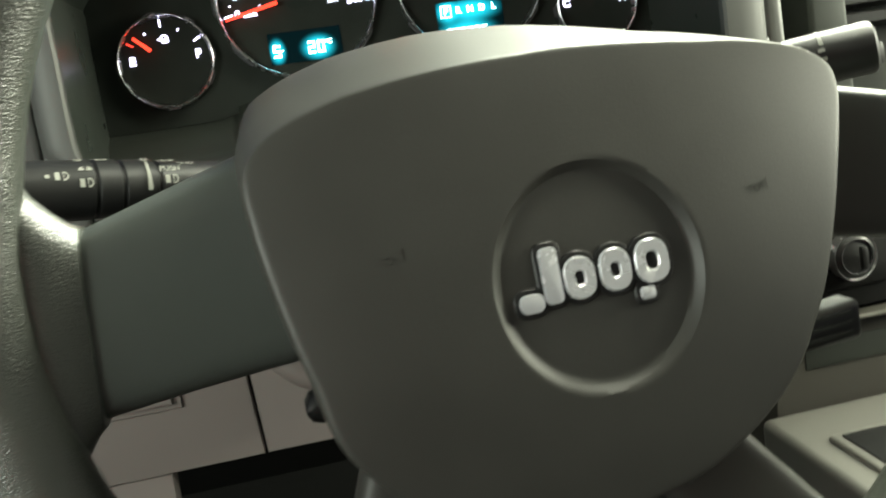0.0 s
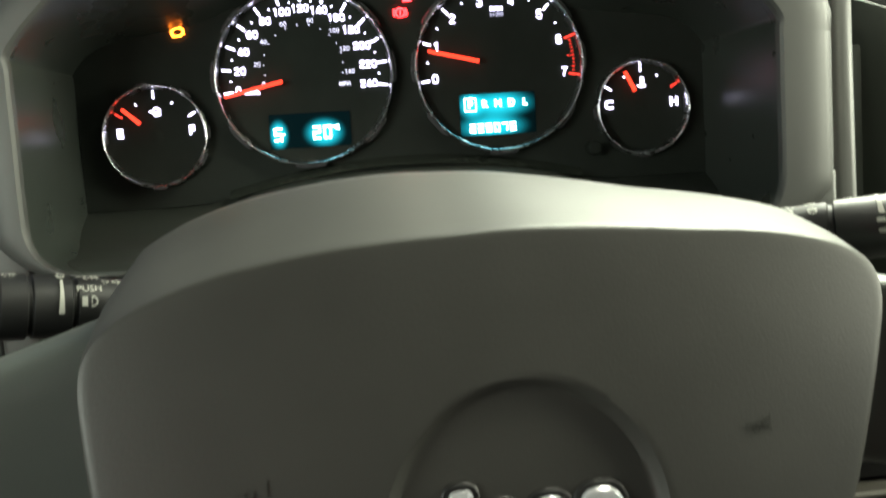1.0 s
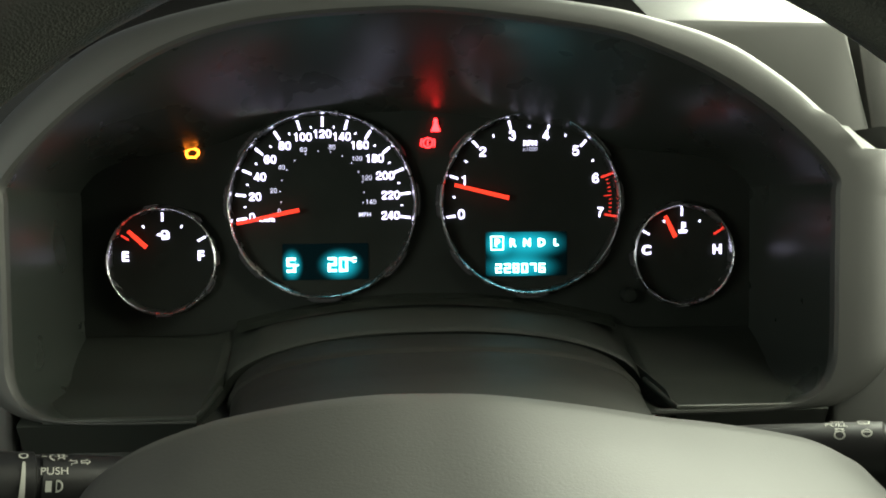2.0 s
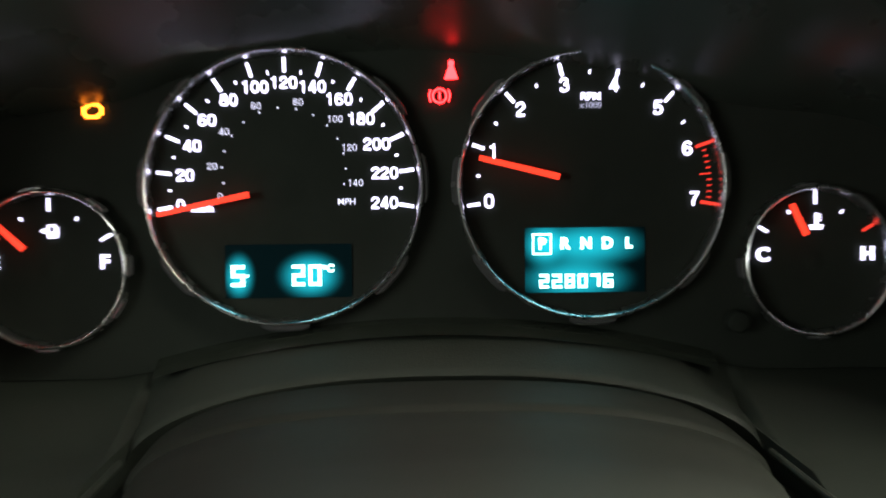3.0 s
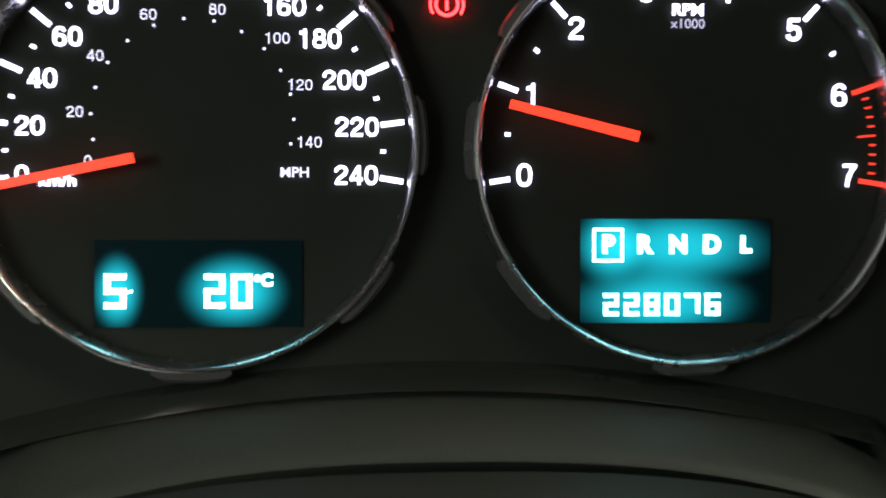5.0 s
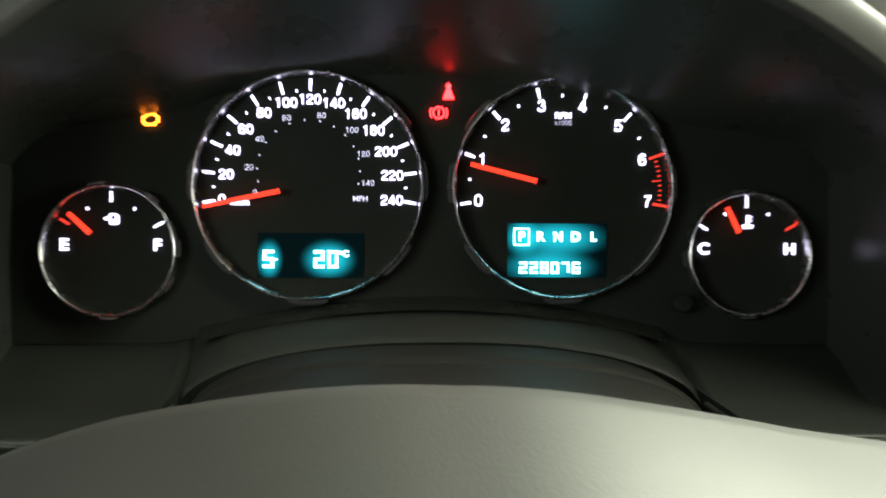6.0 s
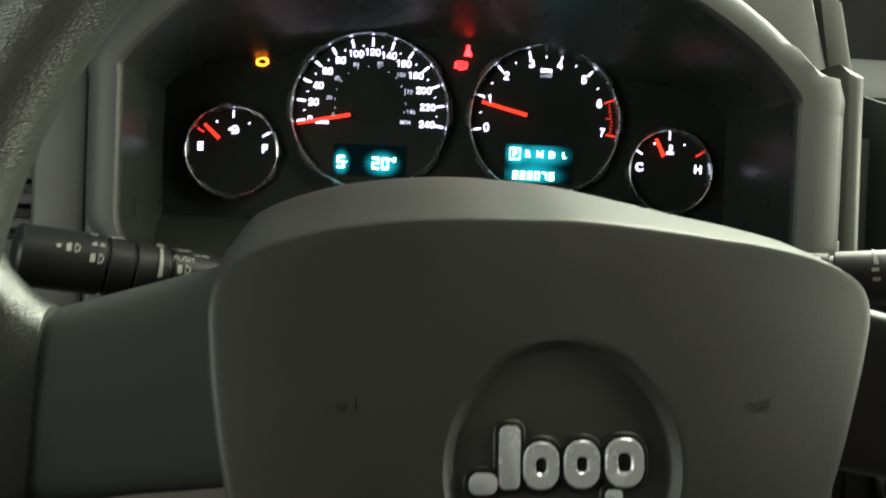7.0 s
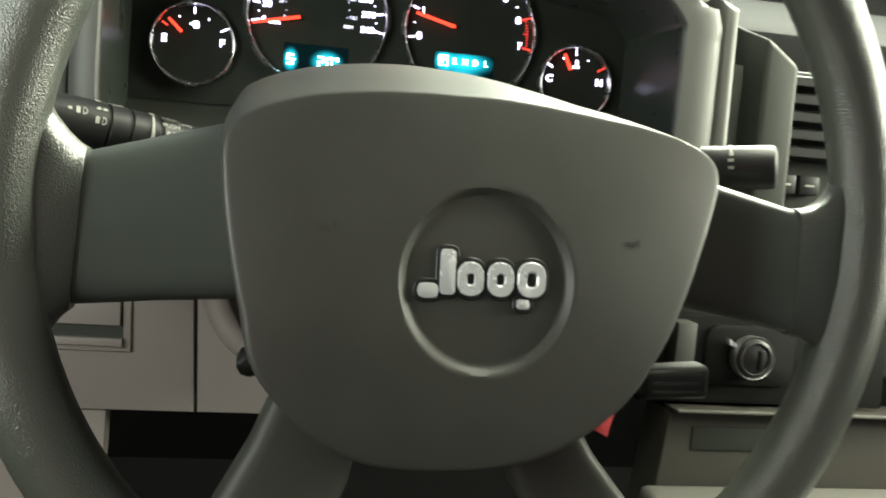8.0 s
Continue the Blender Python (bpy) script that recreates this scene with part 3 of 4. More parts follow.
cols = sorted([0.002 + k * 0.0988 * math.sin(math.pi / 2 * i / 30) for i in range(31) for k in (-1, 1) if i or k > 0] + [0.002 + k * q for q in (0.1005, 0.1020, 0.1030, 0.1040, 0.1050, 0.1060, 0.1070, 0.1080, 0.1086, 0.112, 0.118) for k in (-1, 1)]
              + [-0.1835 + 0.0635 * i / 16 for i in range(17)] + [0.1205 + 0.0600 * i / 16 for i in range(17)])
rows = []
for t in (-0.06, 0.0, 0.12, 0.25, 0.4, 0.6, 0.8, 0.94, 1.0, 1.03, 1.03):
    row = []
    for x in cols:
        ye, ze = tray_edge(x)
        zb = face_edge(x) + 0.0008
        u = min(1.0, max(0.0, t))
        out = 1 - max(0.0, min(1.0, (0.110 - abs(x)) / 0.025))
        dip = 0.006 * math.sin(math.pi * min(1.0, u * 1.25)) * out - 0.0025 * math.sin(math.pi * u) * (1 - out)
        z = zb + (ze - zb) * u - dip
        y = 0.004 + (ye - 0.004) * t
        if t > 1:
            z -= 0.0015 if len(rows) == 9 else 0.030
            y += 0.0 if len(rows) == 9 else 0.018
        row.append((x, y, z))
    rows.append(row)
part("tray", strip(rows), TRAY, dash, "dark grey tray below the dials")

# rounded lips along the tray's free edges, their highlight put in as lighter grey
for k in (-1, 1):
    edge = [0.002 + k * q for q in (0.1745, 0.165, 0.150, 0.130, 0.115, 0.1086, 0.1075, 0.1065, 0.1055, 0.1045)]
    part("tray_lip", tube([(x, tray_edge(x)[0] - 0.0006, tray_edge(x)[1] + 0.0002) for x in edge], 0.0014, 10), LIPGREY, dash, "tray edge with its highlight in a lighter grey")

# semi-gloss sill between the face and the tray
sill = [[(x, y, face_edge(x) + dz) for x in [-0.100 + 0.20 * i / 50 for i in range(51)]] for y, dz in ((0.0030, 0.0046), (-0.0010, 0.0028), (-0.0045, 0.0008), (-0.0075, -0.0014))]
part("lens_sill", strip(sill), SILL, dash, "semi-gloss dark sill below the dials")
# side panels beside the dials
part("side_panel", slab([(0.2185, 0.700), (0.2360, 0.700), (0.2340, 0.895), (0.2185, 0.902)], LIP + 0.020, 0.10, 0.0075, 5), DASHGREY, dash)
part("side_panel", slab([(-0.2330, 0.700), (-0.2045, 0.700), (-0.2045, 0.880), (-0.2330, 0.855)], LIP + 0.010, 0.10, 0.004, 3), DASHGREY, dash)
# the hood's feet, down to the stalks, and the dark panels under the tray
for x0, x1 in ((-0.2035, -0.1862), (0.1840, 0.2140)):
    part("hood_foot", slab([(x0, 0.730), (x1, 0.730), (x1, 0.798), (x0, 0.798)], LIP + 0.0050, 0.04, 0.0035, 3), DASHGREY, dash)
for x0, x1 in ((-0.1860, -0.0950), (0.1000, 0.1838)):
    part("under_panel", slab([(x0, 0.715), (x1, 0.715), (x1, 0.7695), (x0, 0.7695)], LIP + 0.010, 0.04, 0.002), TRAY, dash, "dark panel below the tray")
# raised blocks behind the hood
block = [(0.112, 0.9575), (0.2130, 0.9565), (0.2240, 0.9090), (0.2310, 0.8800), (0.2030, 0.8800), (0.1950, 0.9040), (0.1650, 0.9300), (0.1300, 0.9500)]
bm = strip([[(x, -0.030, z) for x, z in block], [(x + 0.004, 0.05, z + 0.033 if z > 0.94 else z + 0.012) for x, z in block]], closed=True, caps=True)
bmesh.ops.bevel(bm, geom=bm.edges[:], offset=0.0025, segments=2, affect="EDGES", profile=0.5)
part("centre_block", bm, DASHGREY, dash)
part("centre_block", prism([(0.2350, -0.022, 0.880), (0.2530, -0.022, 0.880), (0.2385, -0.022, 0.9480), (0.2215, -0.022, 0.9580),
                            (0.2345, 0.06, 0.880), (0.2650, 0.06, 0.880), (0.2550, 0.06, 0.9550), (0.2240, 0.06, 0.9800)], 0.003), DASHGREY, dash)
part("centre_block", prism([(0.2890, -0.004, 0.700), (0.3200, -0.004, 0.700), (0.3180, -0.004, 0.8680), (0.2900, -0.004, 0.8880),
                            (0.2890, 0.06, 0.700), (0.3300, 0.06, 0.700), (0.3300, 0.06, 0.8850), (0.2890, 0.06, 0.9080)], 0.004, 3), TRAY, dash)
# dashboard top and its body below
part("dash_top", prism([(-0.46, 0.06, 0.860), (1.02, 0.06, 0.860), (1.02, 0.06, 0.905), (-0.46, 0.06, 0.905),
                        (-0.46, 0.45, 0.900), (1.02, 0.45, 0.900), (1.02, 0.45, 1.010), (-0.46, 0.45, 1.010)], 0.008), DASHTOP, dash, "dark grey dashboard top")
part("dash_body", box(-0.46, 1.02, 0.12, 0.34, 0.60, 0.87, 0.004), DASHGREY, dash)

# ---- steering column ----
column = thing("steering_column", (0, -0.05, 0.72), "grey plastic steering column cover with stalks behind the wheel", "steering column")


def column_row(y, half, top, low=0.772, n=40):
    """One cross-section of the column's cover: a flat arch on straight sides."""
    arch = [(0.002 + half * math.copysign(abs(math.cos(a)) ** 0.8, math.cos(a)), y, low + (top - low) * math.sin(a) ** 0.9) for a in [math.pi * i / n for i in range(n + 1)]]
    return [(arch[0][0] - 0.002, y, 0.735)] + arch + [(arch[-1][0] + 0.002, y, 0.735)]


part("upper_cover", strip([column_row(y, h, t) for y, h, t in ((-0.0230, 0.0970, 0.7860), (-0.0230, 0.0992, 0.7990), (-0.0238, 0.1004, 0.8003), (-0.0260, 0.1008, 0.8008), (-0.0560, 0.0990, 0.7994), (-0.0585, 0.0984, 0.7988), (-0.0600, 0.0968, 0.7972), (-0.0640, 0.0962, 0.7968), (-0.084, 0.0935, 0.7972), (-0.087, 0.0925, 0.7962), (-0.12, 0.088, 0.7965), (-0.16, 0.082, 0.7955), (-0.20, 0.074, 0.7925), (-0.235, 0.066, 0.787), (-0.242, 0.062, 0.779))]), COVER, column)
part("lower_cover", strip([[(x, y, 2 * 0.735 - z) for x, y, z in column_row(y, h, t, 0.735)[1:-1]] for y, h, t in ((0.06, 0.085, 0.86), (-0.06, 0.082, 0.850), (-0.12, 0.078, 0.84), (-0.18, 0.074, 0.825), (-0.242, 0.062, 0.80))]), COVER, column)
part("tilt_lever", strip([[(x + 0.014, y + 0.010 * math.cos(a), z + h * math.sin(a)) for a in [2 * math.pi * i / 16 for i in range(16)]] for x, y, z, h in ((-0.045, -0.120, 0.660, 0.006), (-0.075, -0.128, 0.654, 0.0075), (-0.092, -0.132, 0.650, 0.0088), (-0.101, -0.134, 0.648, 0.0092), (-0.106, -0.134, 0.648, 0.0075), (-0.1085, -0.134, 0.648, 0.0030))], closed=True, caps=True), BLACK, column, "black tilt lever")


def stalk(name, a, b, rings, label, parent=column):
    """A control stalk from a to b: rings of (share of its length, radius)."""
    a, b = Vector(a), Vector(b)
    pts = [a.lerp(b, s) for s, r in rings]
    return part(name, tube(pts, [r for s, r in rings], 24), BLACK, parent, label)


# ---- steering wheel ----
wheel = thing("steering_wheel", (0, -0.325, 0.7253), "grey four-spoke steering wheel with a broad airbag pad", "steering wheel")
WC, WR, WT = Vector((0.0098, -0.2835, 0.7438)), 0.2004, 0.0169
WSIDE = Vector((0.9945, 0.1044, 0.0)).normalized()
WUP = Vector((-0.0020, 0.0187, 0.9998)).normalized()


def rim_point(a, r=WR):
    return WC + WSIDE * (r * math.cos(a)) + WUP * (r * math.sin(a) * (1.03 if math.sin(a) > 0 else 1.0))


rings = []
for i in range(96):
    a = 2 * math.pi * i / 96
    out = (rim_point(a) - WC).normalized()
    ax = WSIDE.cross(WUP).normalized()
    rings.append([rim_point(a) + out * (WT * math.cos(b)) + ax * (WT * 0.92 * math.sin(b)) for b in [2 * math.pi * k / 20 for k in range(20)]])
rings.append(rings[0])
part("rim", strip(rings, closed=True), RIM, wheel, "grained grey leather rim")

half = [(0, 0.7998), (0.025, 0.7985), (0.05, 0.7953), (0.075, 0.7897), (0.093, 0.7830), (0.1035, 0.7738), (0.1040, 0.757), (0.1005, 0.733), (0.0955, 0.711), (0.088, 0.688), (0.0740, 0.671), (0.057, 0.657), (0.037, 0.6475), (0.016, 0.6438)]
loop = spline(half + [(0, 0.6434)] + [(-x, z) for x, z in half[:0:-1]], 5, closed=True)
loop = [Vector((q.x * 1.005 + 0.0005 - 0.13 * max(0.0, 0.705 - q.y), q.y)) for q in loop]
loop = [Vector((q.x * (1 - 0.055 * max(0.0, min(1.0, (q.y - 0.670) / 0.02))) if q.x > 0 else q.x, q.y)) for q in loop]
# its right shoulder stands a little higher than its left
loop = [Vector((q.x, q.y + (0.0004 + 0.0050 * max(0.0, min(1.0, (q.x - 0.045) / 0.055))) * max(0.0, min(1.0, (q.y - 0.735) / 0.04)))) for q in loop]
EC = Vector((0.0005, 0.7255))
PAD_FRONT, PAD_BACK, LEAN = -0.3255, -0.238, 0.2


def dome(q):
    """Depth of the pad's domed face at q, an x, z pair."""
    x, z = q.x - EC.x, q.y - EC.y
    return PAD_FRONT + 0.5 * x ** 2 + 15 * x ** 4 + LEAN * z + 1.2 * z ** 2


def topness(q):
    """1 along the pad's top edge, 0 down its flanks."""
    return max(0.0, min(1.0, (q.y - 0.742) / 0.030 if q.x > 0 else (q.y - 0.750) / 0.032))


# the edge lies back on the dome, and is the wider for it
EYE_LINE = Vector((-0.085, 0.776))
loop = [EYE_LINE + (q - EYE_LINE) * (1 + (dome(q * 1.03 - EC * 0.03) + 0.315) / 0.37) for q in loop]
loop = [Vector((q.x + 0.0080 * max(0.0, min(1.0, (q.x - 0.02) / 0.04)) * max(topness(q), min(1.0, max(0.0, (q.y - 0.690) / 0.08))),
                q.y - 0.0014 * topness(q) + 0.0034 * topness(q) * max(0.0, min(1.0, (-0.01 - q.x) / 0.06)))) for q in loop]


def pad_y(q):
    """Depth of the pad's face at q, with the round dish of the emblem."""
    step = max(0.0, min(1.0, (0.0376 - (q - EC - Vector((0.0013, 0.0))).length) / 0.0040))
    return dome(q) + 0.0036 * step * step * (3 - 2 * step)


def pad_point(q, r):
    """A point of the pad's face, a share r of the way from the emblem to its edge q."""
    p = EC + (q - EC) * r
    return Vector((p.x, pad_y(p), p.y))


def skirt(q, f, rise, grow):
    """The pad's sides behind its edge, f of the way back: the top climbs forward and widens to its right shoulder, the flanks fall straight back."""
    up = topness(q)
    back = min(1.0, f / 0.8) * up
    d = (q - Vector((0, 0.72))).normalized()
    x = q.x * (1 + 0.08 * back) if q.x > 0 else q.x
    s = max(0.0, min(1.0, (q.x + 0.035) / 0.125))
    drop = back * (0.0006 + 0.0084 * s * s * (3 - 2 * s))
    return Vector((x + d.x * grow, dome(q) + f * (PAD_BACK - dome(q)), q.y + d.y * grow * (1 - up) + rise * up - drop))


rows = []
for k in range(0, 37):
    rows.append([pad_point(q, (0.001 + 0.0420 * k / 36) / (q - EC).length) for q in loop])
for k in range(1, 15):
    rows.append([pad_point(q, (0.0430 / (q - EC).length) * (1 - k / 14) + 0.970 * k / 14) for q in loop])
for r, dy in ((0.982, 0.0001), (0.992, 0.0004), (0.998, 0.0010)):
    rows.append([pad_point(q, r) + Vector((0, dy * (1 - 0.7 * topness(q)), 0)) for q in loop])
for f, rise, grow in ((0.03, 0.0006, 0.0002), (0.08, 0.0016, 0.0006), (0.40, 0.0078, 0.0016), (0.78, 0.0156, -0.0010), (0.90, 0.0166, -0.0030), (0.95, 0.0160, -0.0070), (1.0, 0.0085, -0.0200)):
    rows.append([skirt(q, f, rise, grow) for q in loop])


def turned(bm, lean=0.0):
    """The pad stands square to the rim, its right side a little farther forward."""
    for v in bm.verts:
        v.co.y += 0.105 * v.co.x + lean * (v.co.z - EC.y)
    return bm


part("airbag_pad", turned(strip(rows, closed=True)), PAD, wheel, "grey vinyl airbag pad with a round dish")

# emblem: six plain silver shapes on dark backings
def rounded(x0, x1, z0, z1, r):
    return [(x, z) for cx, cz, a0 in ((x1 - r, z1 - r, 0), (x0 + r, z1 - r, 90), (x0 + r, z0 + r, 180), (x1 - r, z0 + r, 270))
            for x, z in [polar((cx, cz), r, a0 + 22.5 * k) for k in range(5)]]


ey = PAD_FRONT + 0.0036
for x0, x1, z0, z1, r, hole in ((-0.0185, -0.0122, 0.7195, 0.7373, 0.0018, 0), (-0.0275, -0.0190, 0.7180, 0.7240, 0.0026, 0), (-0.0112, -0.0002, 0.7192, 0.7328, 0.0050, 0.0017),
                                (0.0014, 0.0126, 0.7194, 0.7332, 0.0050, 0.0017), (0.0143, 0.0266, 0.7196, 0.7338, 0.0052, 0.0022), (0.0143, 0.0196, 0.7148, 0.7188, 0.0012, 0)):
    back = part("emblem_backing", turned(slab(rounded(x0 - 0.0017, x1 + 0.0017, z0 - 0.0017, z1 + 0.0017, r + 0.0014), ey - 0.0010, ey + 0.003, 0.0004, 1), LEAN), BLACK, wheel, "black emblem backing")
    if hole:
        mid = ((x0 + x1) / 2, (z0 + z1) / 2)
        o, i = rounded(x0, x1, z0, z1, r), rounded(mid[0] - hole, mid[0] + hole, mid[1] - hole * 1.3, mid[1] + hole * 1.3, hole * 0.8)
        grow = lambda line, k: [(mid[0] + (x - mid[0]) * k, mid[1] + (z - mid[1]) * k) for x, z in line]
        bm = strip([[(x, y, z) for x, z in line] for line, y in ((o, ey), (o, ey - 0.0018), (grow(o, 0.94), ey - 0.0023), (grow(i, 1.2), ey - 0.0023), (i, ey - 0.0018), (i, ey))], closed=True)
    else:
        bm = slab(rounded(x0, x1, z0, z1, r), ey - 0.0023, ey + 0.001, 0.0005, 2)
    part("emblem_shape", turned(bm, LEAN), SATIN, back, "plain raised silver shape")
# horn marks pressed into the pad
for s, mat in ((-1, PAD), (1, COVER)):
    c = Vector((s * 0.0655, 0.7440))
    bm = quad(c.x - 0.0012, c.y, 0.0052, 0.0007, 0, 0.0)
    flat_ring(c.x - 0.0006, c.y - 0.0010, 0.0008, 0.0014, -0.00002, 12, bm)
    strip([[(c.x + 0.0012, -0.00004, c.y + d * 0.0005) for d in (-1, 1)], [(c.x + 0.0030, -0.00004, c.y + d * 0.0012) for d in (-1, 1)], [(c.x + 0.0040, -0.00004, c.y + d * 0.0024) for d in (-1, 1)]], bm=bm)
    for v in bm.verts:
        v.co.y += pad_y(Vector((v.co.x, v.co.z))) - 0.0004
    part("horn_mark", turned(bm), mat, wheel, "worn horn symbol", smooth=False)


def spoke(points, thick, mat, name, label=""):
    """A spoke: rows of (upper point, lower point, depth of its front), skinned with a rounded section."""
    rings = []
    for u, l, y in points:
        u, l = Vector((u[0], 0, u[1])), Vector((l[0], 0, l[1]))
        row = []
        for k in range(24):
            a = 2 * math.pi * k / 24
            c, s = math.cos(a), math.sin(a)
            w = 0.5 + 0.5 * math.copysign(abs(s) ** 0.35, s)
            d = math.copysign(abs(c) ** 0.6, c)
            q = l.lerp(u, w)
            row.append((q.x, y + thick / 2 - d * thick / 2, q.z))
        rings.append(row)
    return part(name, strip(rings, closed=True, caps=True), mat, wheel, label)


# left spoke, right spoke and the two lower ones: all rise from the hub towards the rim
spoke([((-0.088, 0.7845), (-0.085, 0.7050), -0.2830), ((-0.107, 0.7800), (-0.105, 0.7045), -0.2870), ((-0.130, 0.7730), (-0.130, 0.7035), -0.292), ((-0.1580, 0.7645), (-0.1615, 0.7015), -0.2995)], 0.042, SPOKE, "spoke", "smooth dark grey spoke")
spoke([((-0.1575, 0.7655), (-0.1610, 0.7003), -0.3010), ((-0.161, 0.7675), (-0.164, 0.6980), -0.3035), ((-0.165, 0.7715), (-0.167, 0.6935), -0.3060), ((-0.170, 0.7780), (-0.171, 0.6860), -0.3085), ((-0.176, 0.7900), (-0.176, 0.6730), -0.3090), ((-0.182, 0.7960), (-0.182, 0.6680), -0.3080)], 0.026, RIM, "rim_boss", "leather-covered thumb rest")
spoke([((0.092, 0.7835), (0.085, 0.7120), -0.2530), ((0.110, 0.7775), (0.108, 0.7115), -0.2570), ((0.140, 0.7700), (0.140, 0.7065), -0.2640), ((0.170, 0.7625), (0.172, 0.7010), -0.2710)], 0.030, SPOKE, "spoke", "smooth dark grey spoke")
spoke([((0.1690, 0.7632), (0.1712, 0.7005), -0.2716), ((0.176, 0.7640), (0.178, 0.6990), -0.2717), ((0.183, 0.7680), (0.184, 0.6960), -0.2713), ((0.188, 0.7740), (0.189, 0.6920), -0.2706), ((0.193, 0.7820), (0.193, 0.6850), -0.2698), ((0.197, 0.7880), (0.197, 0.6800), -0.2685), ((0.201, 0.7900), (0.201, 0.6780), -0.2660)], 0.018, RIM, "rim_boss", "leather-covered thumb rest")
spoke([((-0.075, 0.672), (-0.036, 0.650), -0.272), ((-0.0875, 0.643), (-0.043, 0.625), -0.283), ((-0.118, 0.590), (-0.070, 0.566), -0.300)], 0.022, PAD, "lower_spoke", "grained dark grey lower spoke")
spoke([((0.058, 0.668), (0.026, 0.650), -0.268), ((0.0740, 0.640), (0.036, 0.622), -0.276), ((0.116, 0.590), (0.076, 0.562), -0.284)], 0.022, PAD, "lower_spoke", "grained dark grey lower spoke")

# stalks on the column
LA, LB = Vector((-0.060, -0.140, 0.7605)), Vector((-0.187, -0.196, 0.7770))
RA, RQ = Vector((0.060, -0.150, 0.771)), Vector((0.184, -0.218, 0.784))
left_stalk = stalk("light_stalk", LA, LB, [(0, 0.0085), (0.25, 0.0088), (0.42, 0.0098), (0.52, 0.0105), (0.59, 0.0109), (0.645, 0.0112), (0.65, 0.0103), (0.658, 0.0103), (0.663, 0.0119), (0.755, 0.0121), (0.76, 0.0112), (0.768, 0.0112), (0.773, 0.0124), (0.835, 0.0125), (0.84, 0.0116), (0.848, 0.0116), (0.853, 0.0128), (1.08, 0.0128), (1.09, 0.0118), (1.095, 0.0090)], "black light stalk with turning rings")
right_stalk = stalk("wiper_stalk", RA, RQ, [(0, 0.0085), (0.22, 0.0088), (0.40, 0.0105), (0.70, 0.0116), (0.705, 0.0104), (0.715, 0.0104), (0.72, 0.0120), (0.975, 0.0120), (0.99, 0.0112), (1.0, 0.0085)], "black wiper stalk")


def on_stalk(a, b, radius, share, height, make, parent, name):
    """Print on a stalk: u runs to the right along it, v up round it, from a point at that share of its length."""
    axis = (b - a).normalized() * (1 if b.x > a.x else -1)
    front = (Vector((0, -1, 0)) - axis * axis.dot(Vector((0, -1, 0)))).normalized()
    up = axis.cross(front) * -1
    mid = a.lerp(b, share)

    def turn(u, v):
        t = (v + height) / radius
        return mid + axis * u + (front * math.cos(t) + up * math.sin(t)) * (radius + 0.0002)
    bm = make()
    for w in bm.verts:
        w.co = turn(w.co.x, w.co.z)
    part(name, bm, PRINT, parent, smooth=False)


def word(text, size):
    return lambda: letters(text, 0, 0, size, bold=0.00004)


def bars(*items):
    def make():
        bm = bmesh.new()
        for x, z, length, width, a in items:
            quad(x, z, length, width, a, 0, bm)
        return bm
    return make


def ring_sign(r0, r1, *items):
    return lambda: merge(flat_ring(0, 0, r0, r1, n=16), bars(*items)())


def lamp_sign(size):
    """A headlamp: a filled block of beams and a D-shaped lamp."""
    def make():
        bm = bars((-0.30 * size, 0, 0.34 * size, 0.62 * size, 0))()
        pts = [(0.10 * size, 0.36 * size)] + [(0.16 * size + 0.34 * size * math.cos(radians(a)), 0.36 * size * math.sin(radians(a))) for a in range(75, -90, -15)] + [(0.10 * size, -0.36 * size)]
        inner = [(0.62 * (x - 0.25 * size) + 0.25 * size, 0.66 * z) for x, z in pts]
        return strip([[(x, 0, z) for x, z in o] for o in (pts, inner)], closed=True, bm=bm)
    return make


def arrows(size):
    """Two outlined arrows, pointing away from each other."""
    def make():
        bm = bmesh.new()
        for s in (-1, 1):
            o = [(1.0, 0), (0.6, 0.42), (0.6, 0.2), (0.14, 0.2), (0.14, -0.2), (0.6, -0.2), (0.6, -0.42)]
            i = [(0.84, 0), (0.70, 0.17), (0.66, 0.08), (0.26, 0.08), (0.26, -0.08), (0.66, -0.08), (0.70, -0.17)]
            strip([[(s * x * size, 0, z * size) for x, z in q] for q in (o, i)], closed=True, bm=bm)
        return bm
    return make


def dimmer(size):
    """A lamp dish with rays and a stroke."""
    def make():
        bm = flat_ring(0.25 * size, 0.1 * size, 0.14 * size, 0.24 * size, n=12)
        for a in range(0, 360, 60):
            x, z = polar((0.25 * size, 0.1 * size), 0.36 * size, a)
            quad(x, z, 0.16 * size, 0.09 * size, a, 0, bm)
        flat_ring(-0.12 * size, 0, 0.30 * size, 0.42 * size, n=10, bm=bm, a0=110, a1=255)
        return quad(-0.85 * size, 0.12 * size, 0.34 * size, 0.11 * size, 0, 0, bm)
    return make


def rear_wiper(size):
    """A slanted window with a wiper stroke."""
    def make():
        o = [(-0.5, 0.3), (0.5, 0.42), (0.5, -0.42), (-0.3, -0.42)]
        bm = strip([[(x * size * k, 0, z * size * k) for x, z in o] for k in (1.0, 0.74)], closed=True)
        return quad(0.05 * size, -0.05 * size, 0.6 * size, 0.09 * size, -50, -0.0001, bm)
    return make


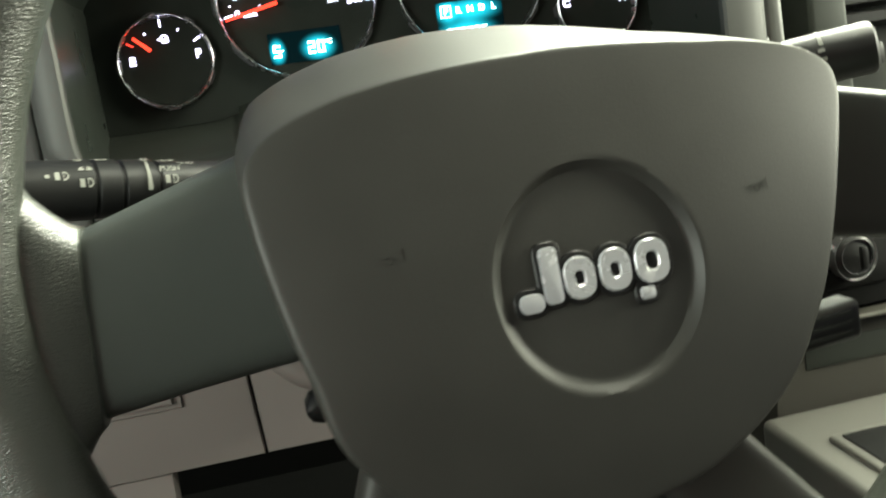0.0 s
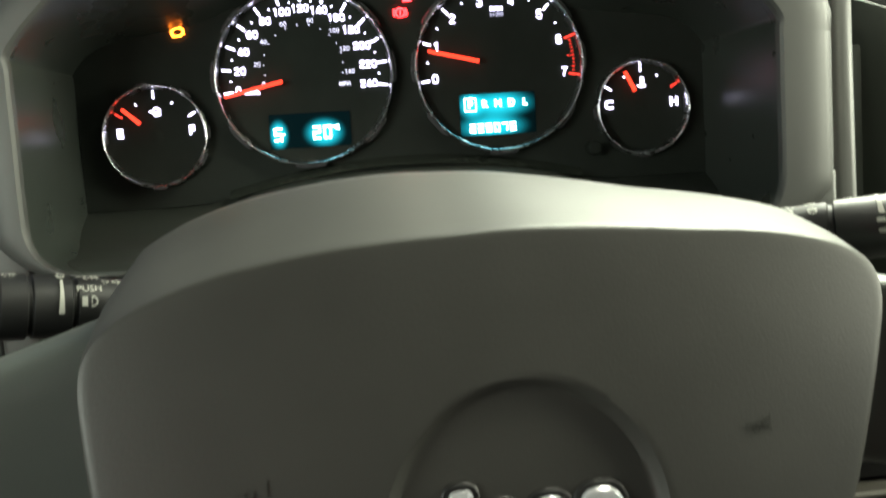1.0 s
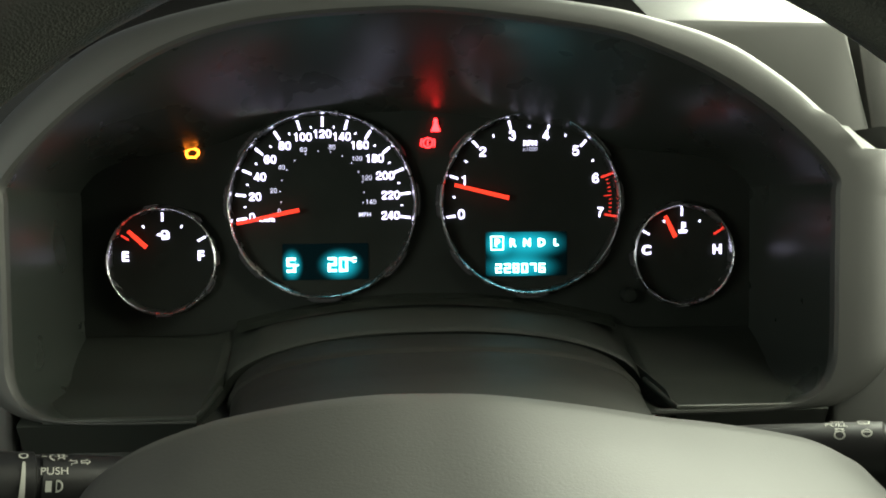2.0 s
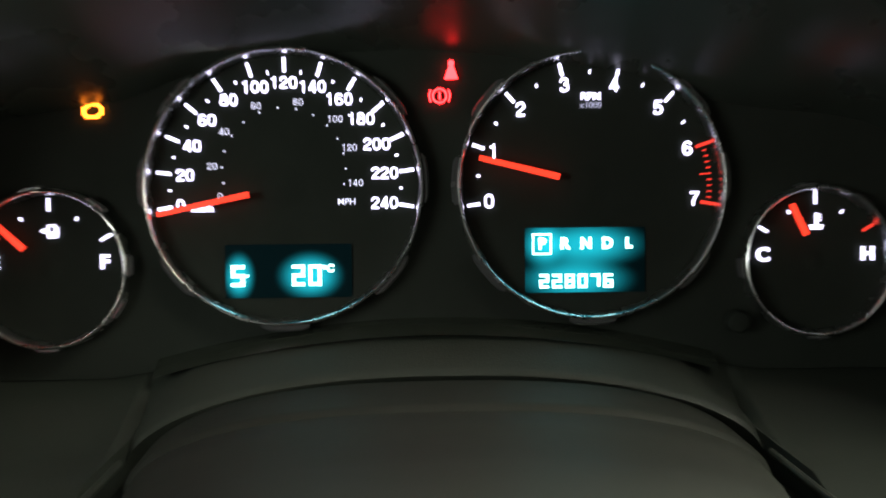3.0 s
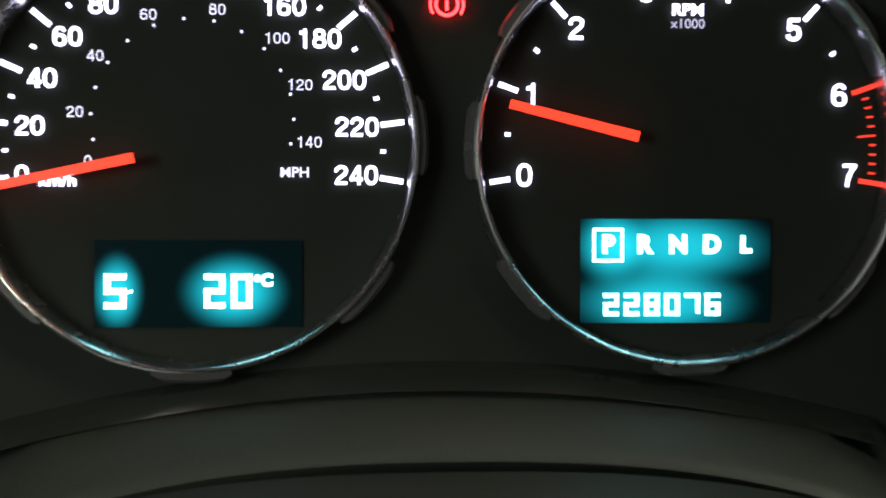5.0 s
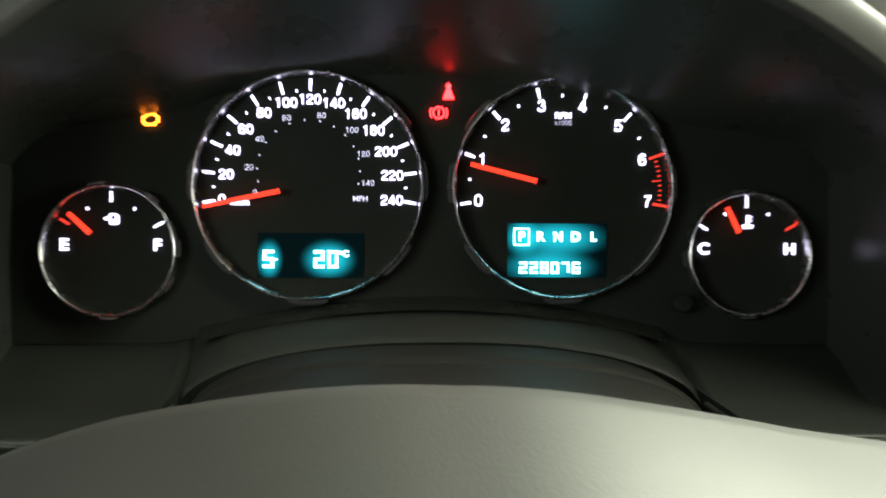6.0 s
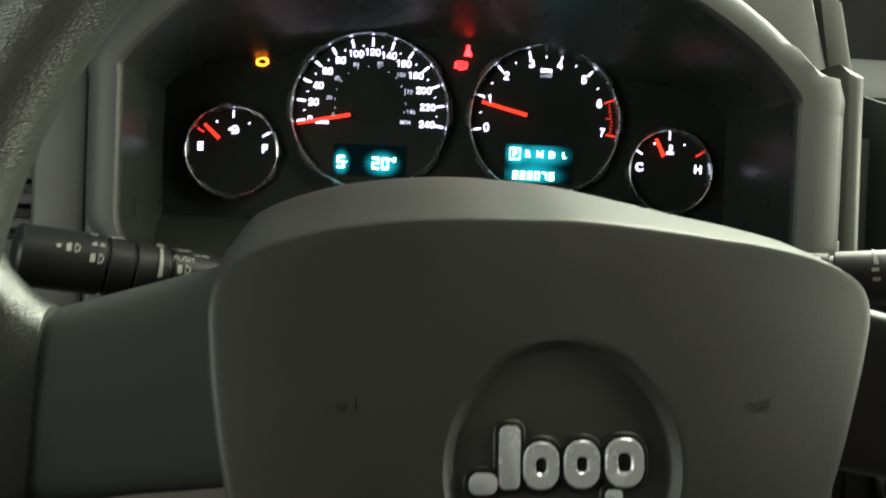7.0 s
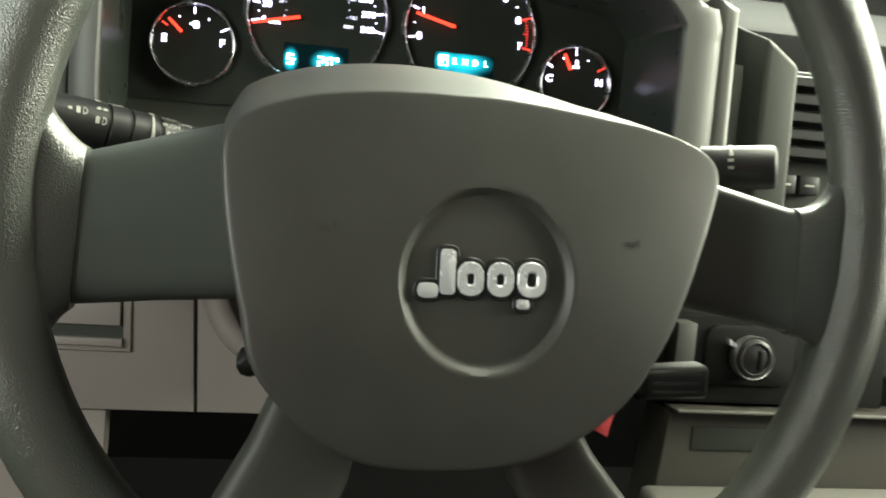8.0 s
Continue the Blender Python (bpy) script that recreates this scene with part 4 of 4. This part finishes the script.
on_stalk(LA, LB, 0.0112, 0.620, 0.0085, word("PUSH", 0.0038), left_stalk, "lettering")
on_stalk(LA, LB, 0.0113, 0.620, 0.0035, lamp_sign(0.0058), left_stalk, "symbol")
on_stalk(LA, LB, 0.0114, 0.612, 0.0150, dimmer(0.0050), left_stalk, "symbol")
on_stalk(LA, LB, 0.0106, 0.562, 0.0122, arrows(0.0040), left_stalk, "symbol")
on_stalk(LA, LB, 0.0124, 0.690, 0.0158, ring_sign(0.0010, 0.0016), left_stalk, "symbol")
on_stalk(LA, LB, 0.0124, 0.690, 0.0062, lambda: strip([[(-0.0004 - 0.0008 * k / 10, 0, 0.0066 - 0.0136 * k / 10), (0.0005 + 0.0003 * k / 10, 0, 0.0066 - 0.0136 * k / 10)] for k in range(11)]), left_stalk, "brightness_mark")
on_stalk(LA, LB, 0.0129, 0.884, 0.0170, ring_sign(0.0009, 0.0015), left_stalk, "symbol")
on_stalk(LA, LB, 0.0129, 0.875, 0.0096, bars((-0.0016, 0, 0.0022, 0.0010, 0), (0.0016, 0, 0.0022, 0.0010, 0), (-0.0014, 0.0010, 0.0016, 0.0005, 30), (0.0014, 0.0010, 0.0016, 0.0005, -30)), left_stalk, "symbol")
on_stalk(LA, LB, 0.0129, 0.878, 0.0035, lamp_sign(0.0056), left_stalk, "symbol")
on_stalk(LA, LB, 0.0126, 0.815, 0.0168, dimmer(0.0044), left_stalk, "symbol")
on_stalk(LA, LB, 0.0129, 0.945, 0.0068, lamp_sign(0.0056), left_stalk, "symbol")
on_stalk(LA, LB, 0.0129, 0.985, 0.0068, bars((0, 0, 0.0018, 0.0014, 0)), left_stalk, "symbol")
on_stalk(RA, RQ, 0.0114, 0.598, 0.0156, word("PULL", 0.0034), right_stalk, "lettering")
on_stalk(RA, RQ, 0.0114, 0.596, 0.0202, rear_wiper(0.0048), right_stalk, "symbol")
on_stalk(RA, RQ, 0.0114, 0.606, 0.0104, ring_sign(0.0013, 0.0019, (0, 0.0028, 0.0032, 0.0005, 0), (-0.0010, 0.0022, 0.0018, 0.0005, 60), (0.0010, 0.0022, 0.0018, 0.0005, 120)), right_stalk, "symbol")
on_stalk(RA, RQ, 0.0117, 0.652, 0.0219, ring_sign(0.0008, 0.0013), right_stalk, "symbol")
on_stalk(RA, RQ, 0.0117, 0.658, 0.0176, rear_wiper(0.0040), right_stalk, "symbol")
on_stalk(RA, RQ, 0.0117, 0.666, 0.0114, ring_sign(0.0012, 0.0018, (0, 0.0004, 0.0036, 0.0005, 0)), right_stalk, "symbol")
on_stalk(RA, RQ, 0.0121, 0.760, 0.0206, rear_wiper(0.0046), right_stalk, "symbol")
on_stalk(RA, RQ, 0.0121, 0.815, 0.0212, ring_sign(0.0009, 0.0014), right_stalk, "symbol")
on_stalk(RA, RQ, 0.0121, 0.825, 0.0134, lambda: strip([[(-0.0004 + 0.0006 * k / 10, 0, 0.0062 - 0.0127 * k / 10), (0.0005 + 0.0017 * k / 10, 0, 0.0062 - 0.0127 * k / 10)] for k in range(11)]), right_stalk, "wiper_mark")
on_stalk(RA, RQ, 0.0121, 0.830, 0.0044, bars((0, 0, 0.0030, 0.0016, 0)), right_stalk, "symbol")
on_stalk(RA, RQ, 0.0121, 0.832, 0.0004, bars((0, 0, 0.0030, 0.0016, 0)), right_stalk, "symbol")
cruise = part("cruise_stalk", prism([(0.098, -0.268, 0.6655), (0.1350, -0.262, 0.6655), (0.1345, -0.262, 0.6825), (0.098, -0.268, 0.6800),
                                     (0.098, -0.250, 0.6655), (0.1350, -0.246, 0.6655), (0.1345, -0.246, 0.6825), (0.098, -0.250, 0.6800)], 0.003, 3), BLACK, column, "black cruise control stalk")
part("arm", tube([(0.050, -0.215, 0.676), (0.075, -0.240, 0.675), (0.100, -0.258, 0.674)], 0.006, 12), BLACK, cruise)
for i in range(3):
    part("printed_bar", prism([(0.103, -0.2682 + 0.0006, 0.6690 + 0.0042 * i), (0.129, -0.2645 + 0.0006, 0.6690 + 0.0042 * i), (0.129, -0.2645 + 0.0006, 0.6704 + 0.0042 * i), (0.103, -0.2682 + 0.0006, 0.6704 + 0.0042 * i),
                               (0.103, -0.262, 0.6690 + 0.0042 * i), (0.129, -0.258, 0.6690 + 0.0042 * i), (0.129, -0.258, 0.6704 + 0.0042 * i), (0.103, -0.262, 0.6704 + 0.0042 * i)]), TRAY, cruise, smooth=False)

# ---- lower dash, driver's side ----
lower = thing("knee_panel", (-0.15, 0.10, 0.55), "light taupe plastic panel under the dashboard", "dash panel")
part("panel", slab([(-0.42, 0.5525), (-0.1250, 0.5525), (-0.1335, 0.705), (-0.42, 0.705)], 0.10, 0.13, 0.003), BEIGE, lower)
part("panel", slab([(-0.1228, 0.5525), (0.10, 0.5525), (0.10, 0.705), (-0.1313, 0.705)], 0.1005, 0.13, 0.003), BEIGE, lower)
rim = [(-0.240, 0.6010), (-0.1765, 0.6010), (-0.1785, 0.665), (-0.240, 0.665)]
part("latch_frame", slab(rim, 0.0955, 0.11, 0.0025), BEIGE, lower)
# flat dark plate: the slot's shade below the handle, put in as colour
part("latch_slot_shade", slab([(-0.236, 0.6060), (-0.1830, 0.6060), (-0.1850, 0.662), (-0.236, 0.662)], 0.0950, 0.10), TRAY, lower, "dark plate standing for the shaded slot under the latch handle", smooth=False)
part("latch_handle", prism([(-0.234, 0.0900, 0.6230), (-0.1850, 0.0900, 0.6230), (-0.1862, 0.0935, 0.660), (-0.234, 0.0935, 0.660), (-0.234, 0.0949, 0.6230), (-0.1850, 0.0949, 0.6230), (-0.1862, 0.0949, 0.660), (-0.234, 0.0949, 0.660)], 0.0015), BEIGE, lower)
part("latch_sill", slab([(-0.236, 0.6065), (-0.1830, 0.6065), (-0.1834, 0.6130), (-0.236, 0.6130)], 0.0900, 0.0948, 0.001), BEIGE, lower)
part("panel", slab([(-0.42, 0.36), (-0.1960, 0.36), (-0.1935, 0.5522), (-0.42, 0.5522)], 0.102, 0.13, 0.003), BEIGE, lower)
part("column_trim", tube(spline([(-0.118, 0.080, 0.70), (-0.1145, 0.078, 0.665), (-0.108, 0.075, 0.640), (-0.095, 0.072, 0.622), (-0.078, 0.072, 0.611), (-0.04, 0.072, 0.602)], 8), [0.011] * 41, 14), BEIGE, lower, "rounded light trim round the column")

# ---- ignition panel and centre stack ----
stack = thing("centre_stack", (0.35, 0.05, 0.55), "dark centre stack with air vents and a painted lip highlight", "centre stack")
part("upper_panel", slab([(0.236, 0.620), (0.62, 0.620), (0.62, 0.870), (0.240, 0.870)], 0.030, 0.12, 0.003), TRAY, stack)
part("ignition_panel", slab([(0.222, 0.596), (0.44, 0.596), (0.44, 0.668), (0.222, 0.668)], 0.014, 0.05, 0.004), MATTBLACK, stack)
part("ignition_plate", slab(rounded(0.272, 0.352, 0.612, 0.662, 0.012), 0.0105, 0.03, 0.003), MATTBLACK, stack, "black ignition plate")
part("bracket", box(0.240, 0.2565, -0.004, 0.02, 0.627, 0.664, 0.0015), DASHGREY, stack)
part("ledge", box(0.2465, 0.62, -0.0008, 0.02, 0.5915, 0.5940, 0.0008), DARKTAUPE, stack)
# the lower panel's lit lip, drawn as a bar of lighter colour
part("lip_highlight", box(0.2465, 0.62, -0.006, -0.001, 0.5925, 0.5950, 0.0010), CREAM, stack, "light bar standing for the highlight on the lower panel's lip")
part("lower_panel", slab([(0.225, 0.40), (0.62, 0.40), (0.62, 0.5905), (0.245, 0.5905)], 0.005, 0.05, 0.004), DARKTAUPE, stack)
part("pocket", slab([(0.265, 0.560), (0.36, 0.560), (0.36, 0.580), (0.265, 0.580)], 0.0035, 0.02, 0.002), TRAY, stack, "black slot")
for i in range(5):
    z = 0.800 + 0.014 * i
    part("vent_slat", prism([(0.322, 0.012, z), (0.42, 0.012, z), (0.42, 0.012, z + 0.008), (0.322, 0.012, z + 0.008), (0.322, 0.032, z - 0.003), (0.42, 0.032, z - 0.003), (0.42, 0.032, z + 0.005), (0.322, 0.032, z + 0.005)], 0.0008, 1), BLACK, stack, "black vent slat")
for x0, x1 in ((0.322, 0.341), (0.344, 0.362)):
    button = part("button", box(x0, x1, 0.020, 0.032, 0.770, 0.786, 0.0015), BLACK, stack, "black push button")
    part("printed_bar", box(x0 + 0.005, x1 - 0.005, 0.0192, 0.0199, 0.777, 0.7788), PRINT, button, smooth=False)
key = thing("ignition_key", (0.307, 0.0, 0.638), "dark ignition switch with a chrome ring", "ignition switch")
part("barrel", lathe((0.3095, 0.012, 0.6375), (0, -1, 0), [(0.0165, 0), (0.0160, 0.013), (0.0130, 0.0150), (0.0120, 0.0140), (0.0060, 0.0155), (0.0001, 0.0160)], 32), BLACK, key)
part("ring", lathe((0.3095, 0.012, 0.6375), (0, -1, 0), [(0.0172, 0.004), (0.0178, 0.012), (0.0173, 0.0138), (0.0162, 0.0128)], 32), DULLMETAL, key, "bright worn metal ring")
part("inner_ring", lathe((0.3095, 0.012, 0.6375), (0, -1, 0), [(0.0132, 0.0140), (0.0129, 0.0158), (0.0122, 0.0156), (0.0120, 0.0138)], 32), CLIP, key, "dull metal ring")
part("tab", prism([(0.2885, 0.002, 0.6470), (0.2950, 0.002, 0.6440), (0.2950, 0.002, 0.6475), (0.2880, 0.002, 0.6520), (0.2885, 0.008, 0.6470), (0.2950, 0.008, 0.6440), (0.2950, 0.008, 0.6475), (0.2880, 0.008, 0.6520)]), SATIN, key)
part("grip", box(0.3070, 0.3120, -0.013, -0.008, 0.629, 0.646, 0.0015), BLACK, key)
console = thing("centre_console", (0.33, -0.08, 0.44), "light grey plastic floor console with a black tray", "console")
part("body", prism([(0.222, -0.30, 0.420), (0.46, -0.30, 0.420), (0.46, -0.30, 0.505), (0.222, -0.30, 0.505),
                    (0.222, 0.000, 0.420), (0.46, 0.000, 0.420), (0.46, 0.000, 0.534), (0.222, 0.000, 0.534)], 0.006, 3), CREAM, console)
part("tray_rim", prism([(0.243, -0.28, 0.5060), (0.44, -0.28, 0.5060), (0.44, -0.28, 0.5110), (0.243, -0.28, 0.5110),
                        (0.243, -0.050, 0.5260), (0.44, -0.050, 0.5260), (0.44, -0.050, 0.5330), (0.243, -0.050, 0.5330)], 0.003, 3), CREAM, console)
part("tray", prism([(0.250, -0.275, 0.5080), (0.43, -0.275, 0.5080), (0.43, -0.275, 0.5120), (0.250, -0.275, 0.5120),
                    (0.250, -0.056, 0.5280), (0.43, -0.056, 0.5280), (0.43, -0.056, 0.5336), (0.250, -0.056, 0.5336)], 0.001), BLACK, console, "black tray insert")
tag = thing("red_tag", (0.19, 0.0, 0.575), "small red fabric tag hanging beside the console", "tag")
part("cloth", slab([(0.180, 0.576), (0.192, 0.570), (0.1985, 0.600), (0.1945, 0.602)], 0.0, 0.002, 0.0004), REDCLOTH, tag)
vent = thing("side_vent", (-0.265, -0.03, 0.79), "black air vent with slats at the dashboard's end", "air vent")
part("frame", slab([(-0.310, 0.780), (-0.2335, 0.780), (-0.2335, 0.858), (-0.310, 0.858)], -0.030, 0.05, 0.003), BLACK, vent)
for i in range(5):
    z = 0.786 + 0.0140 * i
    part("slat", prism([(-0.306, -0.040, z), (-0.236, -0.040, z), (-0.236, -0.040, z + 0.007), (-0.306, -0.040, z + 0.007), (-0.306, -0.026, z - 0.003), (-0.236, -0.026, z - 0.003), (-0.236, -0.026, z + 0.004), (-0.306, -0.026, z + 0.004)], 0.0008, 1), BLACK, vent)

# ---- the cabin ----
def room(name, bm, mat, label=""):
    ob = link_mesh(name, bm, mat, smooth=False)
    return tagged(ob, label, "cabin", "", "structure")


room("floor", box(-0.62, 1.25, -1.7, 1.2, -0.02, 0.06), CARPET, "dark carpeted car floor")
room("ceiling", box(-0.62, 1.25, -1.7, 0.05, 1.345, 1.40), LINER, "grey cloth headliner")
room("wall_rear", box(-0.62, 1.25, -1.75, -1.7, -0.02, 1.40), SEATCLOTH, "dark rear of the cabin")
room("wall_left", box(-0.68, -0.62, -1.75, 1.2, -0.02, 0.90), SEATCLOTH, "dark driver's door lining")
room("wall_right", box(1.25, 1.31, -1.75, 1.2, -0.02, 0.90), SEATCLOTH, "dark passenger door lining")
room("wall_front", box(-0.62, 1.25, 0.55, 0.60, -0.02, 0.98), CARPET, "dark bulkhead below the windscreen")
# assumed dome lamp, unseen: a glowing cover added where the overhead fill hangs
lamp = new("assumed_dome_lamp")
tagged(lamp, "assumed lit dome lamp in the headliner, out of view", "lamp")
lamp.location = (0.30, -0.12, 1.345)
ob = link_mesh("cover", box(-0.09, 0.09, -0.06, 0.06, -0.004, 0.0), LAMP_GLASS)
ob.parent = lamp
